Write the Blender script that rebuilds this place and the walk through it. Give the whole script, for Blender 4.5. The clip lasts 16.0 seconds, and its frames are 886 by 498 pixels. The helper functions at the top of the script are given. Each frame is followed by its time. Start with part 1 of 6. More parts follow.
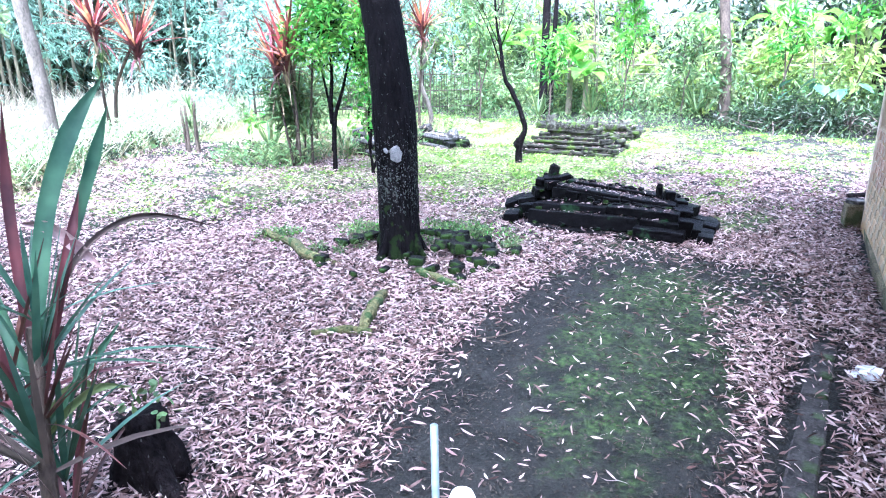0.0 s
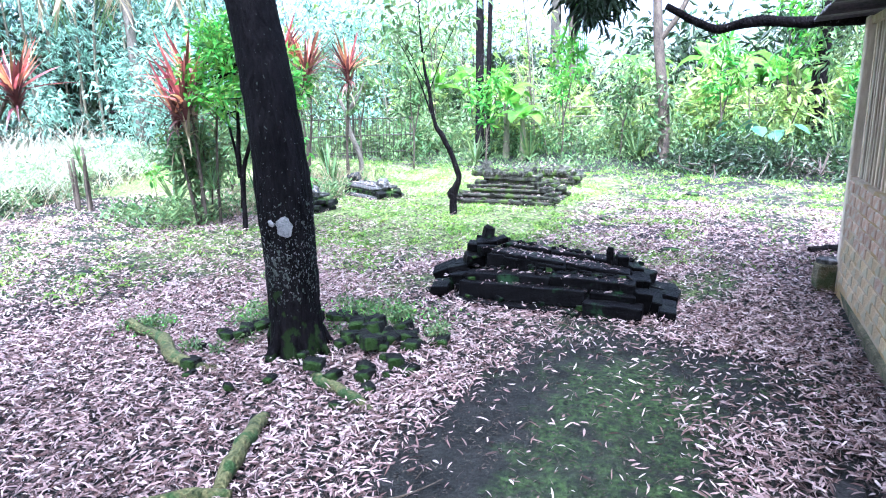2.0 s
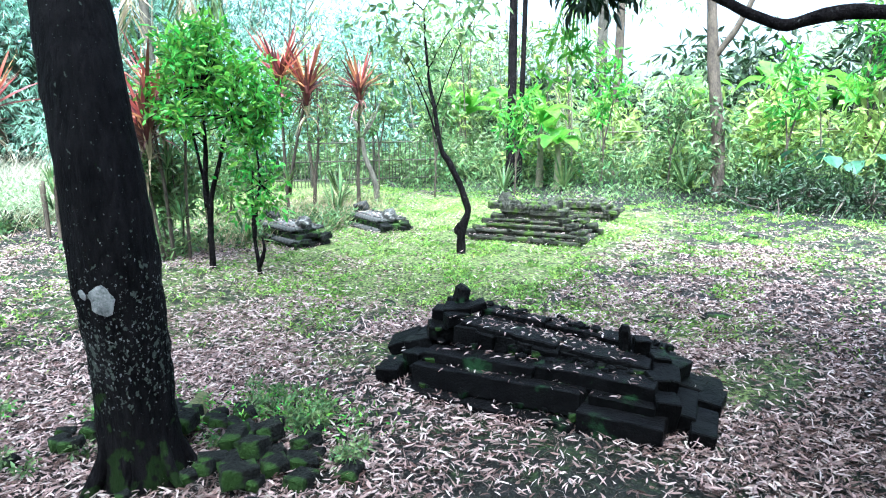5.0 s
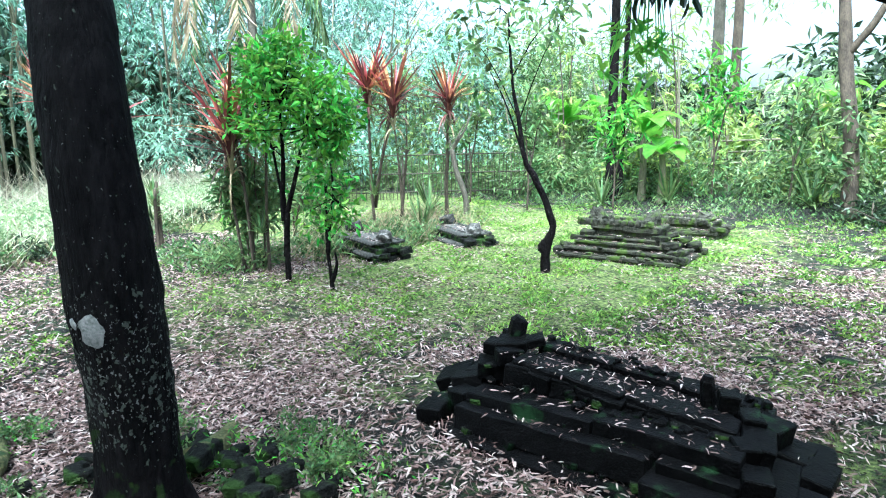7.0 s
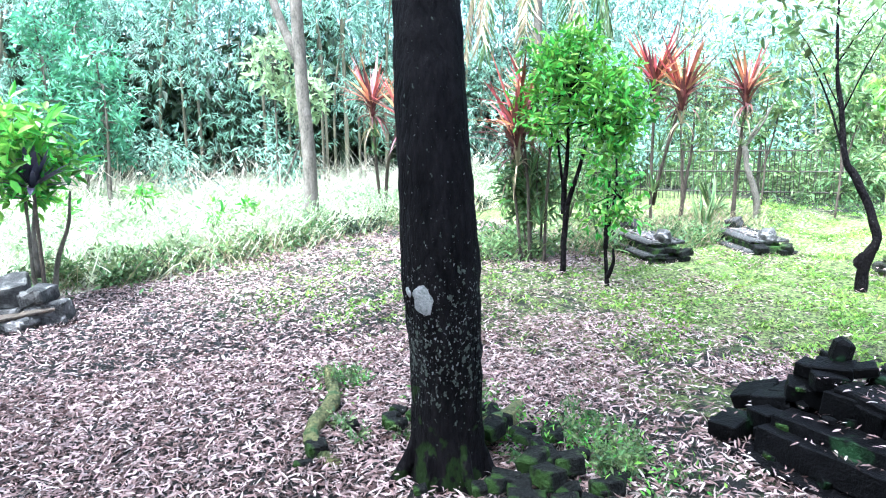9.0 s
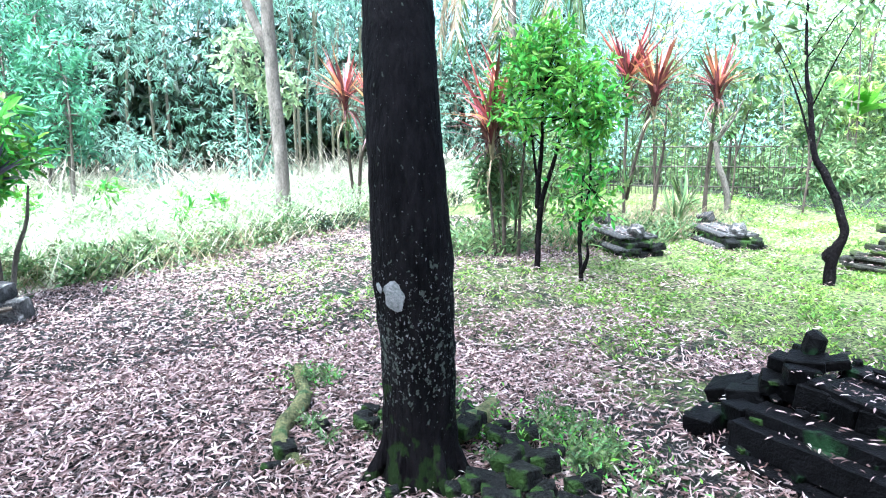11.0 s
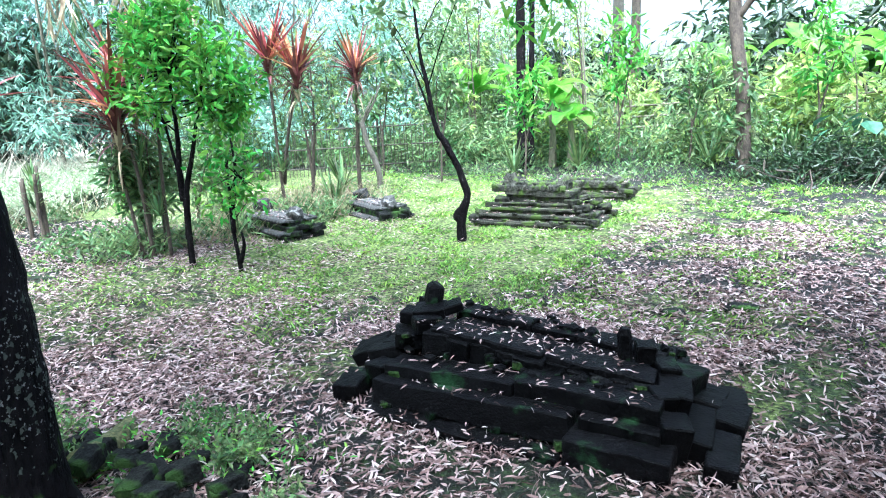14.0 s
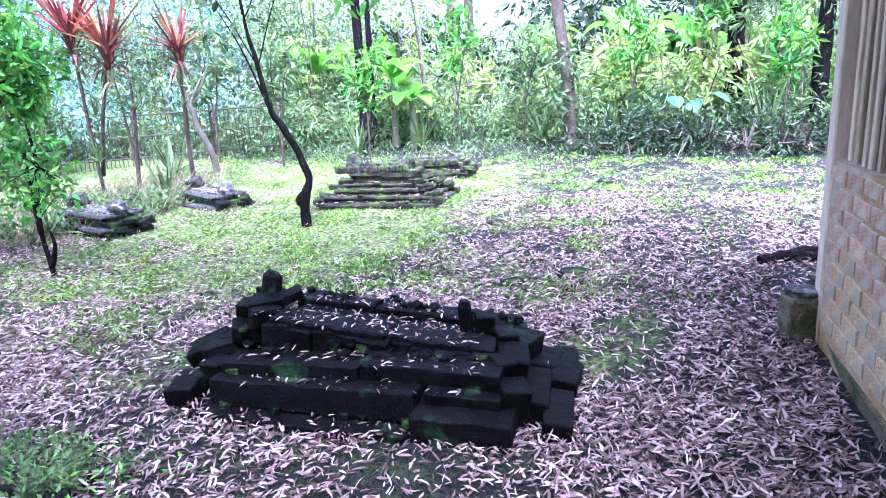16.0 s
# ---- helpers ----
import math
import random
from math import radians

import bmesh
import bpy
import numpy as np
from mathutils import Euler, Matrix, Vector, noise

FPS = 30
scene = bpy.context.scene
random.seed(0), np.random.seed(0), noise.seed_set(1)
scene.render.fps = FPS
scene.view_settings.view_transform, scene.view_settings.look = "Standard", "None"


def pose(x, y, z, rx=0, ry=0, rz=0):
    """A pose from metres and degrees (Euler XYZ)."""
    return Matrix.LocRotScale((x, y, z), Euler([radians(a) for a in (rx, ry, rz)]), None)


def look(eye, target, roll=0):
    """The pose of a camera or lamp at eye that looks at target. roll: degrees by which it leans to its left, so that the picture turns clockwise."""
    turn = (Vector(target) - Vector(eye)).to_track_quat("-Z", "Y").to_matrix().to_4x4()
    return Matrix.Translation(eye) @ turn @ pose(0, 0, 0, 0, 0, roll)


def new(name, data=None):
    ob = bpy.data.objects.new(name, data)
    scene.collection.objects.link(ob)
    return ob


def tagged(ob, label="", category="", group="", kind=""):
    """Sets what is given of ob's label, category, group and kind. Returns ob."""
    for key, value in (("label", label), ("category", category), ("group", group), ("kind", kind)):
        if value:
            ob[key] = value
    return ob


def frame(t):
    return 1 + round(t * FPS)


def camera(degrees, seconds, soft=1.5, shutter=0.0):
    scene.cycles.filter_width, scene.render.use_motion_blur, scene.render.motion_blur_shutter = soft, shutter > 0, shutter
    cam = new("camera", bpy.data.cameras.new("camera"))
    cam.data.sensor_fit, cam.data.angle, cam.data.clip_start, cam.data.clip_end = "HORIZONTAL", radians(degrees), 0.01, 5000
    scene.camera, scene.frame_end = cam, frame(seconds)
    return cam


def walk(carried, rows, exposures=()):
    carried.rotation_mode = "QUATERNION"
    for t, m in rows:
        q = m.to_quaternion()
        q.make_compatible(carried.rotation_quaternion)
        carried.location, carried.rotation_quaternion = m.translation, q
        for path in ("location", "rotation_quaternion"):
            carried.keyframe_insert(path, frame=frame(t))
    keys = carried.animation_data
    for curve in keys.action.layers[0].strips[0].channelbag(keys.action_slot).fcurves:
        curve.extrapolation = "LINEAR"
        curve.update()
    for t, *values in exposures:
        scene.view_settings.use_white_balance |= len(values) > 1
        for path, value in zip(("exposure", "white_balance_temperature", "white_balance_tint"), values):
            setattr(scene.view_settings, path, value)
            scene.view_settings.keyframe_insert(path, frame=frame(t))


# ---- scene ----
cam = camera(71.2, 16.0, 1.1)
PATH = [
    (0, (0.006, -0.087, 1.489), (-1.068, 1.501, 0.92), -0.9),
    (0.5, (-0.002, 0.158, 1.466), (-1.005, 1.794, 0.904), -1.2),
    (1, (-0.138, 0.416, 1.494), (-1.085, 2.089, 0.94), -0.6),
    (1.5, (-0.252, 0.647, 1.486), (-1.128, 2.372, 0.977), -0.9),
    (2, (-0.344, 0.892, 1.529), (-1.284, 2.598, 1.079), -1.4),
    (2.5, (-0.404, 1.044, 1.517), (-1.498, 2.658, 1.072), -1.2),
    (3, (-0.525, 1.255, 1.489), (-1.779, 2.754, 1.064), -0.9),
    (3.5, (-0.571, 1.544, 1.461), (-1.871, 3.009, 1.058), -0.8),
    (4, (-0.536, 1.918, 1.473), (-1.766, 3.446, 1.082), -0.9),
    (4.5, (-0.486, 2.165, 1.484), (-1.571, 3.803, 1.111), -0.8),
    (7, (-0.49, 2.9, 1.488), (-1.848, 4.329, 1.155), -1.4),
    (7.5, (-0.53, 2.845, 1.489), (-2.073, 4.074, 1.158), -1.2),
    (8, (-0.577, 2.774, 1.488), (-2.287, 3.755, 1.152), -1.3),
    (8.5, (-0.598, 2.753, 1.479), (-2.366, 3.625, 1.144), -1.2),
    (9, (-0.582, 2.713, 1.488), (-2.402, 3.472, 1.152), -0.7),
    (11.5, (-0.65, 2.781, 1.466), (-2.399, 3.68, 1.104), -0.3),
    (12, (-0.643, 2.811, 1.475), (-2.319, 3.84, 1.111), -1.4),
    (12.5, (-0.629, 2.82, 1.482), (-2.275, 3.895, 1.112), -2.6),
    (13, (-0.613, 2.838, 1.473), (-2.205, 3.99, 1.102), -3.0),
    (13.5, (-0.562, 2.911, 1.474), (-1.996, 4.251, 1.091), -3.1),
    (14, (-0.552, 3.032, 1.402), (-1.703, 4.614, 0.985), -3.1),
    (14.5, (-0.498, 3.081, 1.386), (-1.357, 4.825, 0.914), -3.1),
    (15, (-0.508, 3.102, 1.373), (-1.282, 4.88, 0.883), -3.7),
    (15.5, (-0.525, 3.123, 1.372), (-1.276, 4.909, 0.875), -3.9),
    (16, (-0.509, 3.117, 1.378), (-1.247, 4.907, 0.878), -3.9),
]
LOOK = [(0.0, 3.46, 4880, 17), (2.0, 3.13, 4880, 14), (2.5, 3.06, 4900, 12), (3.0, 2.64, 5080, -4), (3.5, 2.66, 5100, -4), (4.5, 2.86, 5080, -3), (7.0, 2.5, 5200, -7), (7.5, 2.7, 5190, -4), (8.0, 3.05, 5180, 1), (9.0, 3.15, 5130, 4), (12.5, 3.1, 5130, 5), (14.0, 2.72, 5080, 1), (15.0, 3.0, 4830, 24), (16.0, 3.03, 4780, 29)]
walk(cam, [(t, look(eye, target, roll)) for t, eye, target, roll in PATH], LOOK)

# ---- world, sun, exposure ----
SUN_UP, SUN_ROUND = 64.0, 160.0
world = bpy.data.worlds.new("world")
scene.world = world
world.use_nodes = True
wn = world.node_tree
sky = wn.nodes.new("ShaderNodeTexSky")
sky.sky_type, sky.sun_disc = "NISHITA", False
sky.sun_elevation, sky.sun_rotation = radians(SUN_UP), radians(SUN_ROUND)
sky.air_density, sky.dust_density, sky.ozone_density = 0.8, 7.0, 0.5
wn.nodes["Background"].inputs["Strength"].default_value = 0.15
haze = wn.nodes.new("ShaderNodeHueSaturation")
haze.inputs["Saturation"].default_value = 0.55
wn.links.new(sky.outputs[0], haze.inputs["Color"])
wn.links.new(haze.outputs[0], wn.nodes["Background"].inputs["Color"])
sun = new("sun", bpy.data.lights.new("sun", "SUN"))
sun.data.energy, sun.data.angle, sun.data.color = 2.0, radians(35), (1.0, 0.97, 0.93)
sx, sy = math.sin(radians(SUN_ROUND)), math.cos(radians(SUN_ROUND))
sun.matrix_world = look((0, 0, 30), (-sx * 10, -sy * 10, 30 - 10 * math.tan(radians(SUN_UP))))


# ---- materials ----
def material(name, low, high, scale=6.0, rough=0.8, bump=0.3, fine=40.0, vary=0.25, translucent=0.0, spots=None, island=True, stretch=(1, 1, 1), metal=0.0, spec=0.3, hue=0.0):
    """Two colours mixed by coarse and fine noise, with bump, a random shade for each island or object, and optional spots."""
    m = bpy.data.materials.new(name)
    m.use_nodes = True
    nt, n = m.node_tree, m.node_tree.nodes
    bsdf, out = n["Principled BSDF"], n["Material Output"]
    link = nt.links.new
    coord = n.new("ShaderNodeTexCoord")
    mapping = n.new("ShaderNodeMapping")
    mapping.inputs["Scale"].default_value = stretch
    link(coord.outputs["Object"], mapping.inputs["Vector"])
    coarse, small = n.new("ShaderNodeTexNoise"), n.new("ShaderNodeTexNoise")
    coarse.inputs["Scale"].default_value, coarse.inputs["Detail"].default_value = scale, 5
    small.inputs["Scale"].default_value, small.inputs["Detail"].default_value = fine, 4
    link(mapping.outputs[0], coarse.inputs["Vector"])
    link(mapping.outputs[0], small.inputs["Vector"])
    both = n.new("ShaderNodeMix")
    both.inputs[0].default_value = 0.45
    link(coarse.outputs[0], both.inputs[2])
    link(small.outputs[0], both.inputs[3])
    ramp = n.new("ShaderNodeMapRange")
    ramp.inputs[1].default_value, ramp.inputs[2].default_value = 0.36, 0.64
    link(both.outputs[0], ramp.inputs[0])
    mix = n.new("ShaderNodeMix")
    mix.data_type = "RGBA"
    mix.inputs[6].default_value, mix.inputs[7].default_value = (*low, 1), (*high, 1)
    link(ramp.outputs[0], mix.inputs[0])
    colour = mix.outputs[2]
    if spots:
        tint, amount, size = spots
        patch = n.new("ShaderNodeTexNoise")
        patch.inputs["Scale"].default_value, patch.inputs["Detail"].default_value = size, 6
        link(mapping.outputs[0], patch.inputs["Vector"])
        edge = n.new("ShaderNodeMapRange")
        edge.inputs[1].default_value, edge.inputs[2].default_value = 0.85 - amount * 0.25, 0.97 - amount * 0.25
        lump = n.new("ShaderNodeMath")
        lump.operation = "MULTIPLY_ADD"
        lump.inputs[1].default_value = 0.5
        link(coarse.outputs[0], lump.inputs[0])
        link(patch.outputs[0], lump.inputs[2])
        link(lump.outputs[0], edge.inputs[0])
        over = n.new("ShaderNodeMix")
        over.data_type = "RGBA"
        over.inputs[7].default_value = (*tint, 1)
        link(edge.outputs[0], over.inputs[0])
        link(colour, over.inputs[6])
        colour = over.outputs[2]
    if vary:
        rnd = n.new("ShaderNodeNewGeometry").outputs["Random Per Island"] if island else n.new("ShaderNodeObjectInfo").outputs["Random"]
        spread = n.new("ShaderNodeMapRange")
        spread.inputs[3].default_value, spread.inputs[4].default_value = 1 - vary, 1 + vary
        link(rnd, spread.inputs[0])
        hsv = n.new("ShaderNodeHueSaturation")
        link(spread.outputs[0], hsv.inputs["Value"])
        link(colour, hsv.inputs["Color"])
        if hue:
            shuffle, swing = n.new("ShaderNodeMath"), n.new("ShaderNodeMapRange")
            shuffle.operation = "PINGPONG"
            shuffle.inputs[1].default_value = 0.137
            link(rnd, shuffle.inputs[0])
            swing.inputs[2].default_value = 0.137
            swing.inputs[3].default_value, swing.inputs[4].default_value = 0.5 - hue, 0.5 + hue
            link(shuffle.outputs[0], swing.inputs[0])
            link(swing.outputs[0], hsv.inputs["Hue"])
        colour = hsv.outputs[0]
    link(colour, bsdf.inputs["Base Color"])
    bsdf.inputs["Roughness"].default_value, bsdf.inputs["Metallic"].default_value = rough, metal
    bsdf.inputs["Specular IOR Level"].default_value = spec
    if bump:
        b = n.new("ShaderNodeBump")
        b.inputs["Strength"].default_value, b.inputs["Distance"].default_value = bump, 0.05
        link(both.outputs[0], b.inputs["Height"])
        link(b.outputs[0], bsdf.inputs["Normal"])
    if translucent:
        tr, add = n.new("ShaderNodeBsdfTranslucent"), n.new("ShaderNodeMixShader")
        link(colour, tr.inputs[0])
        add.inputs[0].default_value = translucent
        link(bsdf.outputs[0], add.inputs[1])
        link(tr.outputs[0], add.inputs[2])
        link(add.outputs[0], out.inputs["Surface"])
    return m


def leafy(name, low, high, vary=0.35, translucent=0.4, rough=0.45, spec=0.4, hue=0.025):
    return material(name, low, high, 1.2, rough, 0, 9, vary, translucent, spec=spec, hue=hue)


def ground_material():
    """Soil, moss and dry grass bleached for the field's glare, laid out by two attributes of the mesh and broken up by
    noise.
    """
    m = material("soil", (0.0035, 0.004, 0.0035), (0.020, 0.0195, 0.0175), 4.0, 0.95, 1.0, 75, 0)
    nt, n, link = m.node_tree, m.node_tree.nodes, m.node_tree.links.new
    bsdf = n["Principled BSDF"]
    base = bsdf.inputs["Base Color"].links[0].from_socket
    coord = n.new("ShaderNodeTexCoord")
    # Meadow tones are bleached: the open field's glare is put into the colour.
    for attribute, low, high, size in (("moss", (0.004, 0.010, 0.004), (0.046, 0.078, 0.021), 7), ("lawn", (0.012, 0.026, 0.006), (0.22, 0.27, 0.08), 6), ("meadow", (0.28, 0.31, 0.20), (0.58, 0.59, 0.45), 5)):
        a = n.new("ShaderNodeAttribute")
        a.attribute_name = attribute
        grain, tone = n.new("ShaderNodeTexNoise"), n.new("ShaderNodeTexNoise")
        for node, s in ((grain, size), (tone, size * 5)):
            node.inputs["Scale"].default_value, node.inputs["Detail"].default_value = s, 8
            link(coord.outputs["Object"], node.inputs["Vector"])
        total = n.new("ShaderNodeMath")
        link(a.outputs["Fac"], total.inputs[0])
        link(grain.outputs[0], total.inputs[1])
        edge = n.new("ShaderNodeMapRange")
        edge.inputs[1].default_value, edge.inputs[2].default_value = 0.86, 1.14
        link(total.outputs[0], edge.inputs[0])
        own = n.new("ShaderNodeMix")
        own.data_type = "RGBA"
        own.inputs[6].default_value, own.inputs[7].default_value = (*low, 1), (*high, 1)
        sharper = n.new("ShaderNodeMapRange")
        sharper.inputs[1].default_value, sharper.inputs[2].default_value = 0.36, 0.66
        link(tone.outputs[0], sharper.inputs[0])
        link(sharper.outputs[0], own.inputs[0])
        over = n.new("ShaderNodeMix")
        over.data_type = "RGBA"
        link(edge.outputs[0], over.inputs[0])
        link(base, over.inputs[6])
        link(own.outputs[2], over.inputs[7])
        base = over.outputs[2]
    link(base, bsdf.inputs["Base Color"])
    return m


def leaf_tones(name, tones, rough=0.55):
    """Fallen leaves: each leaf takes a tone of its own between dark rot and bleached."""
    m = material(name, (0.72, 0.72, 0.72), (1.0, 1.0, 1.0), 30, rough, 0, 120, 0)
    nt, n, link = m.node_tree, m.node_tree.nodes, m.node_tree.links.new
    bsdf = n["Principled BSDF"]
    grain = bsdf.inputs["Base Color"].links[0].from_socket
    pick, ramp, over = n.new("ShaderNodeNewGeometry"), n.new("ShaderNodeValToRGB"), n.new("ShaderNodeMix")
    points = ramp.color_ramp.elements
    points[0].position, points[0].color = tones[0][0], (*tones[0][1], 1)
    points[1].position, points[1].color = tones[-1][0], (*tones[-1][1], 1)
    for at, tone in tones[1:-1]:
        points.new(at).color = (*tone, 1)
    over.data_type, over.blend_type = "RGBA", "MULTIPLY"
    over.inputs[0].default_value = 1.0
    link(pick.outputs["Random Per Island"], ramp.inputs[0])
    link(ramp.outputs[0], over.inputs[6])
    link(grain, over.inputs[7])
    link(over.outputs[2], bsdf.inputs["Base Color"])
    return m


def bark_material():
    """Near-black fissured bark, pale lichen flecks thickest at knee to hip height, moss on the swollen foot."""
    m = material("dark_bark_trunk", (0.0014, 0.0013, 0.0017), (0.0085, 0.0075, 0.0082), 9, 0.85, 1.0, 46, 0, spec=0.05, stretch=(1, 1, 0.32))
    nt, n, link = m.node_tree, m.node_tree.nodes, m.node_tree.links.new
    bsdf = n["Principled BSDF"]
    base = bsdf.inputs["Base Color"].links[0].from_socket
    coord, split = n.new("ShaderNodeTexCoord"), n.new("ShaderNodeSeparateXYZ")
    link(coord.outputs["Object"], split.inputs[0])
    long = n.new("ShaderNodeMapping")
    long.inputs["Scale"].default_value = (1, 1, 0.8)
    link(coord.outputs["Object"], long.inputs["Vector"])
    for tint, size, limit, heights in (
            ((0.14, 0.14, 0.135), 80, 0.625, ((0.12, -0.25), (0.42, -0.02), (0.6, 0.025), (0.86, 0.01), (1.1, -0.075), (3.0, -0.11))),
            ((0.05, 0.057, 0.048), 44, 0.60, ((0.12, -0.2), (0.4, 0.0), (0.6, 0.035), (0.95, -0.03), (1.3, -0.08), (3.0, -0.12))),
            ((0.012, 0.021, 0.007), 12, 0.56, ((0.0, 0.06), (0.16, 0.02), (0.34, -0.06), (0.9, -0.2), (3.0, -0.3)))):
        spot, band, total, edge, over = n.new("ShaderNodeTexNoise"), n.new("ShaderNodeFloatCurve"), n.new("ShaderNodeMath"), n.new("ShaderNodeMapRange"), n.new("ShaderNodeMix")
        spot.inputs["Scale"].default_value, spot.inputs["Detail"].default_value = size, 3
        link(long.outputs[0], spot.inputs["Vector"])
        curve = band.mapping.curves[0]
        band.mapping.clip_max_y = 1.0
        scaled = n.new("ShaderNodeMath")
        scaled.operation = "DIVIDE"
        scaled.inputs[1].default_value = 3.0
        link(split.outputs[2], scaled.inputs[0])
        curve.points[0].location = (0.0, heights[0][1] + 0.5)
        curve.points[-1].location = (1.0, heights[-1][1] + 0.5)
        for z, lift in heights[1:-1]:
            curve.points.new(z / 3.0, lift + 0.5)
        for point in curve.points:
            point.handle_type = "VECTOR"
        band.mapping.update()
        link(scaled.outputs[0], band.inputs["Value"])
        link(spot.outputs[0], total.inputs[0])
        link(band.outputs[0], total.inputs[1])
        edge.inputs[1].default_value, edge.inputs[2].default_value = limit + 0.5, limit + 0.55
        link(total.outputs[0], edge.inputs[0])
        over.data_type = "RGBA"
        over.inputs[7].default_value = (*tint, 1)
        link(edge.outputs[0], over.inputs[0])
        link(base, over.inputs[6])
        base = over.outputs[2]
    link(base, bsdf.inputs["Base Color"])
    return m


SOIL = ground_material()
TRUNK = bark_material()
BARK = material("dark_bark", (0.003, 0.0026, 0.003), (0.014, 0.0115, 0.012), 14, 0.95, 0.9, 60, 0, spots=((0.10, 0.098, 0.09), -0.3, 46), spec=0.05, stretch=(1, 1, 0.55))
PALE_BARK = material("pale_bark", (0.05, 0.044, 0.034), (0.155, 0.135, 0.11), 9, 0.85, 0.4, 50, 0, stretch=(1, 1, 0.5))
BROWN_BARK = material("brown_bark", (0.03, 0.023, 0.018), (0.10, 0.078, 0.058), 12, 0.9, 0.5, 60, 0.2, stretch=(1, 1, 0.4))
MOSSY_ROOT = material("mossy_root", (0.022, 0.034, 0.010), (0.17, 0.155, 0.065), 8, 0.95, 0.8, 60, 0.1, spots=((0.03, 0.06, 0.016), 0.3, 8))
LICHEN = material("lichen", (0.10, 0.105, 0.10), (0.25, 0.25, 0.245), 34, 0.9, 0.4, 110, 0)
STONE = material("dark_stone", (0.0007, 0.0007, 0.0009), (0.0044, 0.0042, 0.0048), 14, 0.6, 0.45, 90, 0.5, spec=0.07, spots=((0.014, 0.035, 0.014), -0.05, 5))
GREY_STONE = material("grey_stone", (0.014, 0.014, 0.014), (0.10, 0.094, 0.09), 9, 0.85, 0.7, 70, 0.4, spots=((0.20, 0.19, 0.18), 0.2, 13))
MOSSY_STONE = material("mossy_stone", (0.004, 0.0045, 0.0042), (0.026, 0.026, 0.024), 9, 0.9, 0.7, 70, 0.4, spec=0.1, spots=((0.035, 0.068, 0.016), 0.42, 8))
BRICK = material("brick", (0.38, 0.225, 0.15), (0.58, 0.41, 0.30), 12, 0.9, 0.5, 90, 0.2, island=False, spots=((0.48, 0.40, 0.31), 0.4, 9))
WASHED = material("washed_brick", (0.39, 0.265, 0.145), (0.62, 0.46, 0.29), 5, 0.92, 0.5, 90, 0.14, island=False, spots=((0.40, 0.34, 0.23), 0.3, 4))
PALE_STONE = material("pale_stone", (0.016, 0.0155, 0.015), (0.11, 0.104, 0.10), 9, 0.85, 0.6, 70, 0.4, spots=((0.010, 0.014, 0.008), 0.6, 11))
WORN_STONE = material("worn_mossy_stone", (0.010, 0.011, 0.008), (0.085, 0.082, 0.066), 9, 0.9, 0.8, 70, 0.35, spec=0.1, spots=((0.06, 0.09, 0.022), 0.35, 7))
PATH_BRICK = material("path_brick", (0.014, 0.0135, 0.013), (0.055, 0.050, 0.048), 6, 0.95, 0.6, 60, 0.15, spots=((0.04, 0.06, 0.025), -0.1, 5))
FENCE = material("fence_cane", (0.018, 0.016, 0.012), (0.075, 0.066, 0.05), 6, 0.8, 0.2, 50, 0.3, stretch=(1, 1, 0.2))
# Distance haze put into the leaf colour; pale field herbs share it.
HAZE = leafy("haze_pale_leaf", (0.17, 0.25, 0.12), (0.40, 0.48, 0.27), 0.5, 0.5, hue=0.03)
DEAD = leafy("dead_frond", (0.030, 0.024, 0.020), (0.10, 0.075, 0.06), 0.4, 0.1, 0.9)
MORTAR = material("mortar", (0.36, 0.26, 0.17), (0.54, 0.43, 0.32), 5, 0.95, 0.5, 80, 0, spots=((0.36, 0.24, 0.11), 0.4, 2.0))
CONCRETE = material("concrete", (0.05, 0.048, 0.028), (0.22, 0.18, 0.105), 6, 0.9, 0.8, 90, 0.1, spots=((0.06, 0.07, 0.03), 0.3, 5))
POST = material("pale_post", (0.58, 0.46, 0.34), (0.78, 0.67, 0.53), 6, 0.85, 0.3, 60, 0.05, stretch=(1, 1, 0.2), spots=((0.44, 0.31, 0.16), 0.3, 3))
SLAT = material("weathered_slat", (0.31, 0.225, 0.14), (0.66, 0.54, 0.40), 8, 0.85, 0.4, 60, 0.4, island=False, stretch=(1, 1, 0.12))
SHEET = material("roof_sheet", (0.05, 0.05, 0.06), (0.13, 0.12, 0.13), 4, 0.6, 0.2, 40, 0, metal=0.3)
LITTER = leaf_tones("dry_leaf", ((0.0, (0.035, 0.018, 0.016)), (0.16, (0.105, 0.058, 0.050)), (0.34, (0.25, 0.158, 0.143)), (0.65, (0.42, 0.292, 0.275)), (0.86, (0.56, 0.43, 0.405)), (1.0, (0.66, 0.56, 0.52))))
CRUMB = material("crumb", (0.006, 0.008, 0.005), (0.068, 0.054, 0.045), 6, 0.9, 0, 40, 0.7)
GREEN = leafy("green_leaf", (0.05, 0.105, 0.03), (0.19, 0.265, 0.105), 0.6, hue=0.04)
BRIGHT = leafy("bright_leaf", (0.035, 0.16, 0.018), (0.21, 0.46, 0.06), 0.6, hue=0.03)
# Mango foliage; also the masses that paint shade into the thickets.
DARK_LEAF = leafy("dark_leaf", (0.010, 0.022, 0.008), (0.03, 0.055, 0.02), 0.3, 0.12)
BLUE_LEAF = leafy("bamboo_leaf", (0.09, 0.20, 0.135), (0.35, 0.51, 0.40), 0.8, 0.45)
# Backlight put into the colour, since the crown above keeps the sprig dark.
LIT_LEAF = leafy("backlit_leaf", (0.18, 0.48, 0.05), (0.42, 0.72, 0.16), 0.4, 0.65)
